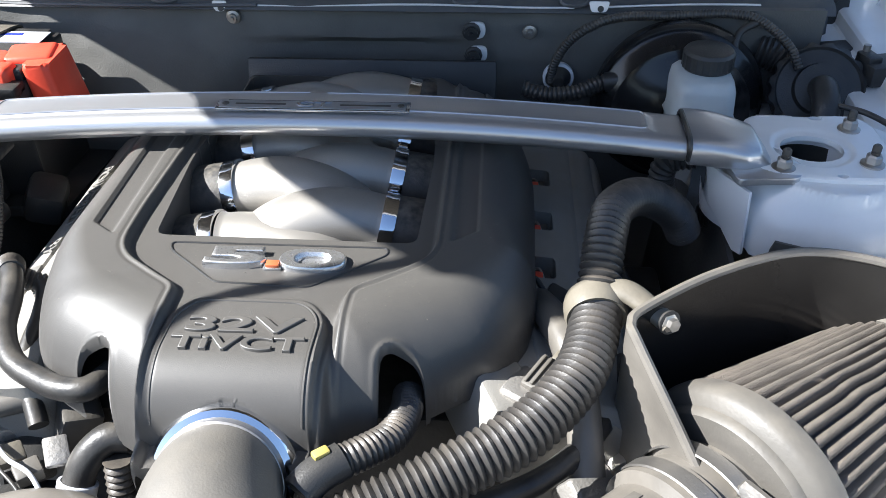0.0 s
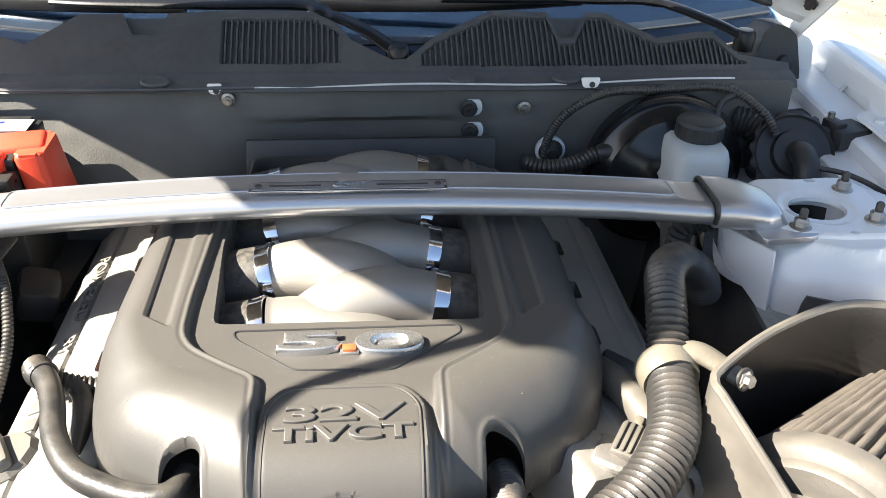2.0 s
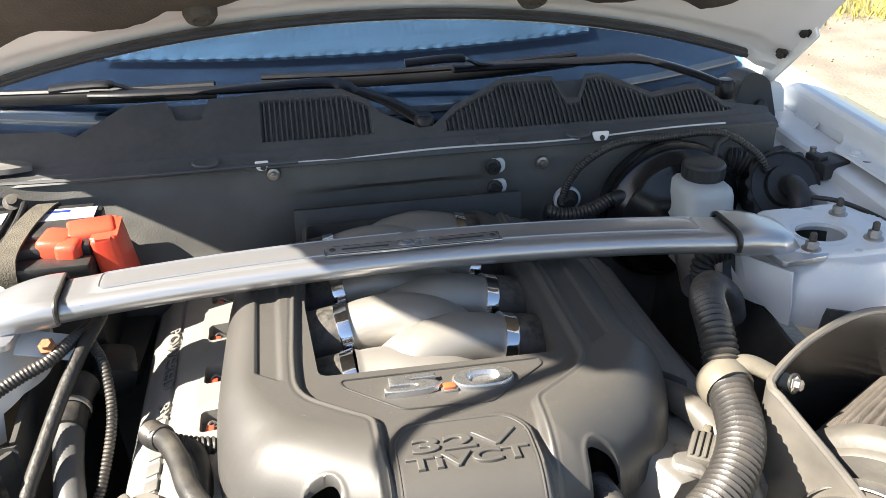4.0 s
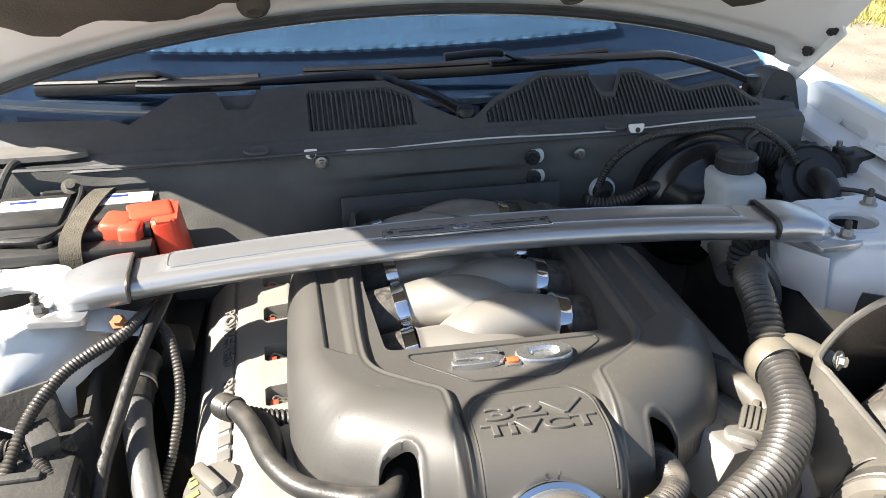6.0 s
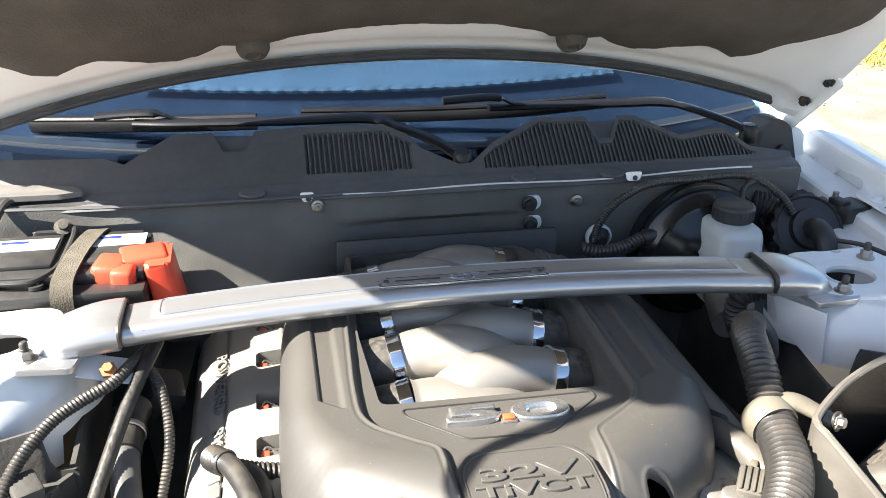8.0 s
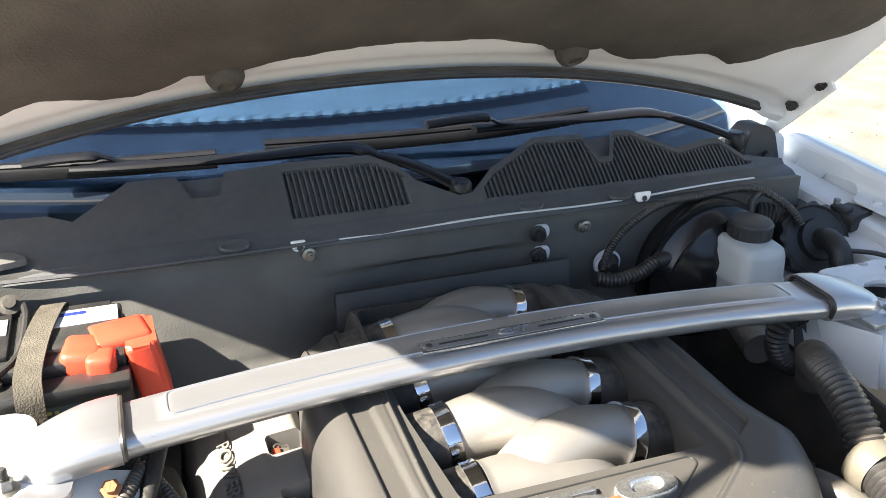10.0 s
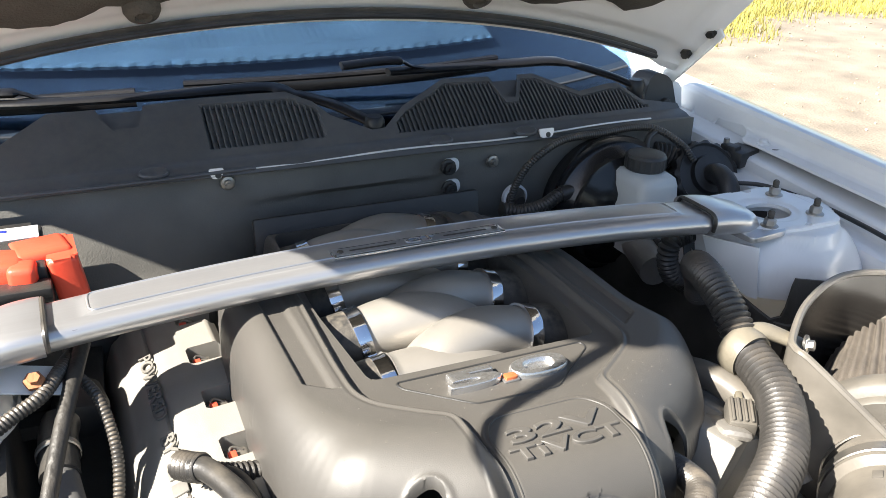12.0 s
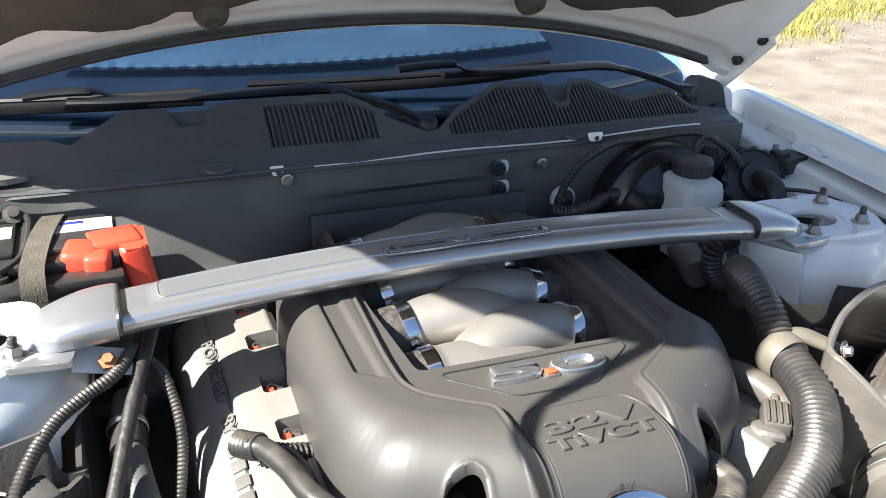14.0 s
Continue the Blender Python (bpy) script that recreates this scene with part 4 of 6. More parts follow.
def build_brace():
    br = thing("strut_brace", (0, 0.05, 0.90), "brushed silver strut tower brace bowed across the engine bay", "strut brace")
    # (across, up, belongs to the raised field)
    prof = [(-0.030, -0.022, 0), (-0.036, -0.014, 0), (-0.0365, -0.008, 0), (-0.033, -0.001, 0), (-0.026, 0.0025, 0), (-0.0225, 0.0032, 0), (-0.0212, 0.0032, 1), (-0.0195, 0.0062, 1), (-0.0178, 0.0066, 1),
            (0.0178, 0.0066, 1), (0.0195, 0.0062, 1), (0.0212, 0.0032, 1), (0.0225, 0.0032, 0), (0.027, 0.0025, 0), (0.031, 0.0, 0), (0.034, -0.006, 0), (0.0345, -0.014, 0), (0.030, -0.022, 0)]
    bm = bmesh.new()
    rings = []
    for x in lin(-0.4015, 0.4015, 121):
        y, z = brace_line(x)
        keep = 1 - float(ease(np.array(abs(x)), 0.360, 0.368))
        rings.append([bm.verts.new((x, y + a, z - 0.006 + (b if not f else 0.0032 + (b - 0.0032) * keep))) for a, b, f in prof])
    n = len(prof)
    for r0, r1 in zip(rings, rings[1:]):
        for k in range(n):
            bm.faces.new((r0[k], r0[(k + 1) % n], r1[(k + 1) % n], r1[k]))
    bm.faces.new(rings[0][::-1])
    bm.faces.new(rings[-1])
    part("beam", bm, SILVER, br, angle=70)
    def field_line(x0, x1):
        pts = []
        for k in range(25):
            a = math.pi / 2 + math.pi * k / 24
            pts.append((x0 + 0.010 + 0.010 * math.copysign(abs(math.cos(a)) ** 0.5, math.cos(a)), 0.0188 * math.copysign(abs(math.sin(a)) ** 0.5, math.sin(a))))
        pts = [(x, 0.0188) for x in lin(x1, x0 + 0.012, 30)] + pts + [(x, -0.0188) for x in lin(x0 + 0.012, x1, 30)]
        out = []
        for x, a in pts:
            yy, zz = brace_line(x)
            out.append(Vector((x, yy + a, zz - 0.006 + 0.0064 - 0.003 * (x < -0.362))))
        return out
    part("field_edge", sweep(bmesh.new(), field_line(-0.362, -0.01), 0.0011, 6), SILVER, br, "raised edge of the pressed field")
    part("field_edge", sweep(bmesh.new(), [Vector((-p.x, p.y, p.z)) for p in field_line(-0.362, -0.01)], 0.0011, 6), SILVER, br, "raised edge of the pressed field")
    y, z = brace_line(0)
    m0 = pose(0, y - 0.0165, z + 0.0012, 0)
    plate = part("name_plate", block((0.214, 0.023, 0.003), m0, 0.0008), PLATE, br, "riveted silver name plate")
    part("plate_field", block((0.206, 0.017, 0.0012), m0 @ pose(0, 0, 0.0014), 0.0004), DARKPLATE, plate, "dark satin field of the plate")
    part("plate_lettering", lettering("GT", 0.0165, m0 @ pose(0, 0, 0.0022), 0.0016, 1.75, 0.0003), PLATE, plate, "raised letters GT")
    for s in (-1, 1):
        part("plate_line", block((0.056, 0.0032, 0.0014), m0 @ pose(s * 0.058, 0, 0.0018), 0.0004), BLACK, plate, "dark inlaid line")
        part("rivet", lathe([(0.0042, 0), (0.0036, 0.0015), (0.0015, 0.0022), (0, 0.0012)], m0 @ pose(s * 0.097, 0, 0.0015), 12), DARKMETAL, plate, "dark rivet head")
    for s in (-1, 1):
        bm = bmesh.new()
        rings = []
        y0, z0 = brace_line(0.405)
        seg = 28
        for t in lin(0, 1, 40):
            x = 0.4055 + 0.092 * t
            fr, bk = -0.041 - 0.004 * math.sin(t * 2.5) + 0.018 * max(0, t - 0.62) ** 1.2 / 0.38, 0.049 - 0.010 * t - 0.020 * t ** 3
            top = 0.003 + 0.003 * math.sin(min(1, t * 2) * math.pi / 2) - 0.020 * t ** 1.6 - 0.018 * max(0, t - 0.8) / 0.2
            bot = -0.034 - 0.004 * t
            ring = []
            for j in range(seg):
                a = j / seg * math.tau
                c, sn = math.cos(a), math.sin(a)
                e = 0.5
                yy = (fr + bk) / 2 + (bk - fr) / 2 * math.copysign(abs(c) ** e, c)
                zz = (top + bot) / 2 + (top - bot) / 2 * math.copysign(abs(sn) ** 0.75, sn)
                ring.append(bm.verts.new((s * x, y0 + yy, z0 + zz)))
            rings.append(ring)
        for r0, r1 in zip(rings, rings[1:]):
            for j in range(seg):
                bm.faces.new((r0[j], r0[(j + 1) % seg], r1[(j + 1) % seg], r1[j]))
        bm.faces.new(rings[0])
        bm.faces.new(rings[-1])
        part("end_cap", bm, SILVER, br, "rounded silver end cap", angle=60)
        gap = bmesh.new()
        sweep(gap, spline([(s * 0.4035, y0 + a, z0 + b) for a, b in ((-0.038, -0.022), (-0.040, -0.008), (-0.034, 0.0), (-0.02, 0.002), (0.02, 0.002), (0.032, 0.0), (0.037, -0.010), (0.036, -0.022))], 5), 0.0028, 8)
        part("cap_gasket", gap, RUBBER, br, "dark gasket before the end cap")
        foot = prism(rounded([(s * 0.452, -0.024), (s * 0.517, -0.018), (s * 0.527, 0.008), (s * 0.505, 0.05), (s * 0.440, 0.055)][::s], 0.008), 0.886, 0.8935, 0.0015)
        part("mounting_foot", foot, SILVER, br, "flat silver mounting foot")
    return br


PLATE = mat("satin_plate", (0.46, 0.48, 0.52), 0.25, metal=0.9, bump=0.05)
DARKPLATE = mat("dark_satin_plate", (0.38, 0.39, 0.42), 0.35, metal=0.7, bump=0.05)
build_brace()


def stud(p, parent, tall=0.022):
    x, y, z = p
    b = part("stud_flange", lathe([(0.0125, 0), (0.0125, 0.002), (0.010, 0.0035)], pose(x, y, z), 20), STEEL, parent, "round zinc flange of the nut")
    part("stud_nut", lathe([(0.0085, 0.003), (0.0085, 0.011), (0.0065, 0.013)], pose(x, y, z, 0, 0, 20), 6), STEEL, b, "zinc hexagon nut")
    part("stud_thread", lathe([(0.0047, 0.0125), (0.0047, 0.0155), (0.0042, 0.016), (0.0047, 0.0165), (0.0047, tall), (0.003, tall + 0.002), (0, tall + 0.002)], pose(x, y, z), 14), DARKMETAL, b, "dark threaded stud")


def build_tower(s):
    tw = thing("strut_tower", (s * 0.56, 0.04, 0.6), "white painted strut tower with three studs round its opening", "strut tower")
    cx, cy = 0.568, 0.050

    def ring(x, y, a, b, n=20):
        return [(s * (x + a * math.cos(k / n * math.tau)), y + b * math.sin(k / n * math.tau)) for k in range(n)][::s]
    wide = (ring(0.546, 0.048, 0.044, 0.040), ring(0.561, -0.013, 0.007, 0.004, 10), ring(0.568, 0.116, 0.009, 0.005, 10))
    holes = (ring(0.546, 0.048, 0.034, 0.029), ring(0.561, -0.013, 0.007, 0.004, 10), ring(0.568, 0.116, 0.009, 0.005, 10))
    outline = rounded([(s * 0.440, 0.030), (s * 0.468, -0.024), (s * 0.54, -0.070), (s * 0.655, -0.062), (s * 0.672, 0.05), (s * 0.655, 0.19), (s * 0.56, 0.205), (s * 0.46, 0.17), (s * 0.438, 0.08)][::s], 0.035)

    def top(X, Y):
        A = np.abs(X)
        d = inside(X, Y, outline)
        r = np.hypot(A - cx, Y - cy)
        z = 0.883 - 0.045 * ease(r, 0.085, 0.15) - 0.040 * (1 - np.sqrt(np.maximum(0, 1 - np.clip(1 - d / 0.055, 0, 1) ** 2)))
        plate = ease(0.092 + 0.006 * np.sin(3 * np.arctan2(Y - cy, A - cx) + 0.6) - r, 0, 0.005)
        z = z * (1 - plate) + 0.888 * plate
        return z - 0.003 * ease(0.040 - np.hypot(A - 0.546, Y - 0.048), 0, 0.006)

    def skirt(x, y, z):
        return z - 0.012 if min(math.hypot(abs(x) - hx, y - hy) for hx, hy in ((0.546, 0.048), (0.561, -0.013), (0.568, 0.116))) < 0.042 else (min(0.850, 0.806 + 0.32 * max(0, y + 0.03)) if abs(x) < 0.475 and y < 0.12 else (0.803 if s > 0 else 0.772) + 0.10 * max(0, y - 0.1))
    part("dome", relief(outline, top, 0.0035, skirt, wide), WHITE, tw, angle=60)
    # top plate with three lobes, and its bolt and drain openings
    lobed = []
    for k in range(72):
        a = k / 72 * math.tau
        lob = max(math.exp(-((a - c + math.pi) % math.tau - math.pi) ** 2 / 0.16) for c in (0.86, -0.75, 3.75, 2.3))
        r = 0.074 + 0.021 * lob
        lobed.append((s * (0.556 + r * math.cos(a)), 0.052 + 0.95 * r * math.sin(a)))
    part("top_plate", relief(lobed[::s], lambda X, Y: 0.8942 - 0.0022 * (1 - ease(inside(X, Y, lobed[::s]), 0.0, 0.003)) - 0.002 * ease(0.044 - np.hypot(np.abs(X) - 0.546, Y - 0.048), 0, 0.004), 0.003, 0.006, holes), WHITE, tw, "white lobed top plate", angle=35)
    part("cup", lathe([(0.0455, -0.004), (0.0455, -0.075), (0.014, -0.078), (0, -0.078)], pose(s * 0.546, 0.048, 0.884), 28, close=False), DARKMETAL, tw, "dark inner wall of the opening")
    part("bearing", lathe([(0.018, -0.075), (0.018, -0.040), (0.013, -0.030), (0.013, -0.022), (0.006, -0.020), (0.006, -0.012), (0, -0.012)], pose(s * 0.546, 0.048, 0.882), 20), BLACK, tw, "dark strut rod end in the opening")
    if s > 0:
        gus = [Vector(p) for p in ((0.4440, 0.060, 0.868), (0.4735, -0.019, 0.877), (0.4735, -0.032, 0.806), (0.466, -0.022, 0.806), (0.450, 0.040, 0.826))]
        bm = bmesh.new()
        lo = [bm.verts.new((s * (p.x - 0.003), p.y - 0.001, p.z)) for p in gus]
        hi = [bm.verts.new((s * (p.x - 0.007), p.y - 0.004, p.z)) for p in gus]
        bm.faces.new(lo)
        bm.faces.new(hi[::-1])
        for k in range(5):
            bm.faces.new((lo[k], lo[(k + 1) % 5], hi[(k + 1) % 5], hi[k]))
        bmesh.ops.bevel(bm, geom=bm.edges[:], offset=0.0014, segments=2, affect="EDGES", profile=0.5)
        gusset = part("gusset", bm, WHITE, tw, "white folded gusset sheet with a dimple")
        part("dimple", lathe([(0.006, 0), (0.005, 0.0015), (0.002, 0.001), (0, 0.001)], aim((s * 0.4615, -0.022, 0.816), (-s * 0.9, -0.42, 0.05)), 16), WHITE, gusset)
    for p in ((0.504, 0.003, 0.8925), (0.598, 0.091, 0.8935), (0.598, 0.012, 0.8940)):
        stud((s * p[0], p[1], p[2]), tw)
    return tw


for s in (-1, 1):
    build_tower(s)

# ---- cowl, wipers, windscreen ----
COWL_TOP = [(-0.80, 0.56), (-0.64, 0.56), (-0.47, 0.50), (-0.44, 0.40), (-0.37, 0.80), (-0.31, 0.80), (-0.295, 0.52), (-0.26, 0.52), (-0.248, 0.80), (-0.17, 0.84), (-0.05, 0.83), (-0.015, 0.66), (0.005, 0.44),
            (0.06, 0.17), (0.08, 0.18), (0.12, 0.48), (0.205, 0.84), (0.288, 0.82), (0.302, 0.47), (0.322, 0.47), (0.345, 0.82), (0.375, 0.82), (0.45, 0.47), (0.515, 0.56), (0.54, 0.56), (0.575, 0.24), (0.62, 0.16), (0.66, 0.1)]


def cowl_top(x):
    return table(x, COWL_TOP)


def cowl_at(x, v):
    """v runs from 0 at the lip to 1 above the highest crest."""
    return Vector((x, 0.345 + 0.055 * (x / 0.7) ** 2 + 0.085 * v + 0.02 * v * v, 0.955 - 0.02 * (x / 0.7) ** 2 + 0.072 * v))


COWL_N = Vector((0, -0.62, 0.78))


def build_cowl():
    c = thing("cowl_cover", (0, 0.38, 0.95), "black plastic cowl panel with slatted air intakes", "cowl cover")
    xs = sorted({*lin(-0.80, 0.655, 260), *[p[0] for p in COWL_TOP if p[0] < 0.655]})

    def face(x, v):
        if v < 0.2:
            k = v / 0.2
            p = cowl_at(x, 0)
            return Vector((x, p.y - 0.034 * (1 - k), p.z - 0.004 * (1 - k) - 0.010 * (1 - k) ** 6))
        k = (v - 0.2) / 0.8
        top = cowl_top(x)
        # sunken fields for the two grilles
        vv = k * top
        sunk = 0.0
        if -0.172 < x < -0.008 and 0.12 < vv < min(0.74, top - 0.07):
            sunk = 0.009
        if 0.10 < x < 0.585 and 0.07 < vv < top - 0.07:
            sunk = 0.009
        return cowl_at(x, vv) - COWL_N * sunk
    part("panel", thicken(sheet(face, xs, [0, 0.03, 0.08, 0.14, *lin(0.2, 1, 34)]), -0.003), TRIM, c)
    for x0, x1, lo, n in ((-0.168, -0.012, 0.12, 21), (0.106, 0.580, 0.07, 62)):
        mesh = {}
        for x in lin(x0, x1, n):
            hi = min(cowl_top(x - 0.004), cowl_top(x + 0.004)) - 0.07
            if x < 0:
                hi = min(hi, 0.74)
            if hi - lo < 0.06:
                continue
            key = round(hi - lo, 2)
            if key not in mesh:
                bm = bmesh.new()
                rows = []
                for k in lin(0, key, 4):
                    o = cowl_at(0, lo + k) - cowl_at(0, lo)
                    rows.append([bm.verts.new(o + Vector((sx * 0.0012, 0, 0)) + COWL_N * h) for sx, h in ((-1, -0.009), (1, -0.009), (1, 0.0005), (-1, 0.0005))])
                for r0, r1 in zip(rows, rows[1:]):
                    for k in range(4):
                        bm.faces.new((r0[k], r0[(k + 1) % 4], r1[(k + 1) % 4], r1[k]))
                ob = part("slat", bm, TRIM, c, smooth=False)
                mesh[key] = ob.data
            else:
                ob = new("slat", mesh[key])
                ob.parent = c
                ob.matrix_parent_inverse = c.matrix_world.inverted()
            ob.location = cowl_at(x, lo)
    # black sheets under the slats stand in for the dark of the open intakes
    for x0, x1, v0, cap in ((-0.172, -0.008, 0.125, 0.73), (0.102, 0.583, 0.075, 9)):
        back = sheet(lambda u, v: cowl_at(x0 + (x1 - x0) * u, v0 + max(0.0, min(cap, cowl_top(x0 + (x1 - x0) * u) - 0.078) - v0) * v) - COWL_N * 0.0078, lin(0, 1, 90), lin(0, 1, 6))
        part("grille_shade", thicken(back, 0.001), WIPER, c, "added black sheet for the shade in the openings behind the slats")
    # sunken fields behind the notches of the crest
    for x0, x1, v0, v1 in ((-0.318, -0.240, 0.36, 0.80), (0.280, 0.352, 0.36, 0.80)):
        part("notch_panel", thicken(sheet(lambda u, v: cowl_at(x0 + (x1 - x0) * u, v0 + (v1 - v0) * v) - COWL_N * 0.008, lin(0, 1, 6), lin(0, 1, 6)), 0.003), TRIM, c, "sunken plain field between the grilles")
    # end piece beside the hinge
    end = prism(rounded([(0.618, 0.870), (0.710, 0.870), (0.709, 0.915), (0.698, 0.965), (0.684, 0.978), (0.666, 0.985), (0.640, 0.985), (0.628, 0.972), (0.620, 0.940)], 0.006), 0, 0.034, 0.006, 2, pose(0, 0.504, 0, 90))
    for v in end.verts:
        if v.co.y < 0.50:
            v.co.x += 0.016 * float(ease(np.array(0.66 - v.co.x), 0.0, 0.02))
            v.co.y -= 0.30 * max(0, 0.945 - v.co.z)
    part("end_piece", end, BLACK, c, "black plastic end piece beside the hood hinge")
    part("end_boss", prism(rounded([(0.671, 0.905), (0.693, 0.905), (0.690, 0.936), (0.676, 0.940), (0.668, 0.928)], 0.006), 0, 0.014, 0.003, 2, pose(0, 0.470, 0, 90)), BLACK, c, "raised boss on the end piece")
    part("end_foot", block((0.062, 0.034, 0.007), pose(0.684, 0.378, 0.874, 0, 0, 12), 0.003), BLACK, c, "flat lip of the end piece")
    part("end_flap", thicken(sheet(lambda u, v: Vector((0.615 + 0.055 * u, 0.40 - 0.02 * v + 0.03 * u, 0.935 - 0.075 * v - 0.01 * u)), lin(0, 1, 6), lin(0, 1, 8)), 0.004), TRIM, c, "black rubber flap")
    return c


build_cowl()


def wind(x, y):
    """The windscreen's height at x, y."""
    return 0.955 + (y - 0.50 - 0.16 * (x / 0.7) ** 2) * 0.52


def build_windscreen():
    g = sheet(lambda u, v: Vector((u, 0.44 + 0.16 * (u / 0.7) ** 2 + 0.95 * v, wind(u, 0.44 + 0.16 * (u / 0.7) ** 2 + 0.95 * v))), lin(-0.785, 0.785, 40), lin(0, 1, 14))
    tagged(part("window_1", thicken(g, 0.005), GLASS), "dark windscreen with the sky's blue reflection tinted into its glass", "windscreen", kind="structure").visible_shadow = False
    d = sheet(lambda u, v: Vector((u, 0.49 + 0.16 * (u / 0.7) ** 2 + 0.62 * v, 0.93 + 0.11 * v)), lin(-0.74, 0.74, 30), lin(0, 1, 10))
    tagged(part("dashboard", thicken(d, -0.02), DASH), "dark vinyl dashboard behind the windscreen", "dashboard")
    cab = prism([(-0.80, 1.13), (0.80, 1.13), (0.80, 1.5), (-0.80, 1.5)], 0.5, 1.42, 0.02)
    tagged(part("cabin_interior", cab, DASH), "dark cabin behind the windscreen", "car cabin", kind="structure")
    # crimped shade lying folded along the dashboard
    bm = bmesh.new()
    n = 66
    rows = []
    for i in range(n + 1):
        x = -0.46 + 0.92 * i / n
        y0 = 0.655 + 0.16 * (x / 0.7) ** 2
        tooth = 0.010 * (i % 2)
        z0 = 0.955 + 0.11 * (y0 - 0.49 - 0.16 * (x / 0.7) ** 2) / 0.62
        rows.append([bm.verts.new((x, y0 + 0.02 + 0.6 * tooth, z0 + 0.020)), bm.verts.new((x, y0 + 0.034, z0 + 0.026)), bm.verts.new((x, y0 + 0.065, z0 + 0.036)), bm.verts.new((x, y0 + 0.15, z0 + 0.052 + 0.004 * math.sin(x * 31))), bm.verts.new((x, y0 + 0.27, z0 + 0.075 + 0.005 * math.sin(x * 17)))])
    for r0, r1 in zip(rows, rows[1:]):
        for k in range(4):
            bm.faces.new((r0[k], r1[k], r1[k + 1], r0[k + 1]))
    tagged(part("folded_sunshade", thicken(bm, 0.006), SHADE, smooth=False), "pale teal folded sunshade with a zigzag edge on the dashboard", "sunshade")
    for s in (-1, 1):
        tagged(part("roof_pillar", tube([(s * 0.835, 0.80, 0.97), (s * 0.800, 1.0, 1.10), (s * 0.69, 1.5, 1.4)], 0.03, 12, 6), WHITE), "white windscreen pillar", "roof pillar", kind="structure")


build_windscreen()


def build_wiper(arm, blade, head):
    w = thing("wiper", arm[0], "black wiper arm and blade resting on the windscreen", "wiper", "wipers on the windscreen")
    part("arm", sweep(bmesh.new(), spline(arm, 10), lambda s: 0.013 if s < 0.13 else 0.010 + 0.006 * min(1, (s - 0.13) / 0.02) * max(0.3, 1 - max(0, s - 0.2) / 0.35), 12, 0.5), WIPER, w)
    part("pivot", lathe([(0.015, -0.02), (0.016, 0.006), (0.012, 0.012), (0, 0.013)], pose(*arm[0]), 16), WIPER, w, "round pivot cap")
    part("blade", sweep(bmesh.new(), spline(blade, 8), 0.007, 8, 1.5), WIPER, w, "black rubber wiper blade")
    up = [Vector(p) + Vector((0, 0.004, 0.012)) for p in blade]
    part("blade_spine", sweep(bmesh.new(), spline(up, 8), 0.0075, 8, 0.7), WIPER, w, "satin black blade spine")
    part("blade_joint", sweep(bmesh.new(), spline(head, 6), lambda s: 0.013 if s < 0.1 else 0.006, 10, 0.5), WIPER, w, "blade joint with a hooked clip")
    return w


build_wiper([(0.612, 0.470, 0.965), (0.56, 0.492, 0.985), (0.476, 0.524, 1.006), (0.38, 0.520, 1.010), (0.25, 0.506, 1.014), (0.14, 0.50, 1.016)],
            [(0.37, 0.557, 1.000), (0.2, 0.535, 0.997), (0.0, 0.545, 0.993), (-0.17, 0.570, 0.990)],
            [(0.06, 0.495, 1.032), (0.12, 0.492, 1.036), (0.155, 0.488, 1.036), (0.18, 0.495, 1.024), (0.22, 0.505, 1.016)])
build_wiper([(0.070, 0.378, 0.972), (0.025, 0.42, 0.992), (-0.03, 0.465, 1.004), (-0.07, 0.495, 1.008), (-0.2, 0.508, 1.004), (-0.36, 0.53, 1.0), (-0.44, 0.55, 0.998)],
            [(-0.245, 0.540, 0.992), (-0.4, 0.57, 0.985), (-0.62, 0.64, 0.972)],
            [(-0.50, 0.56, 1.008), (-0.45, 0.556, 1.012), (-0.40, 0.55, 1.012), (-0.375, 0.55, 1.002), (-0.34, 0.55, 0.998)])

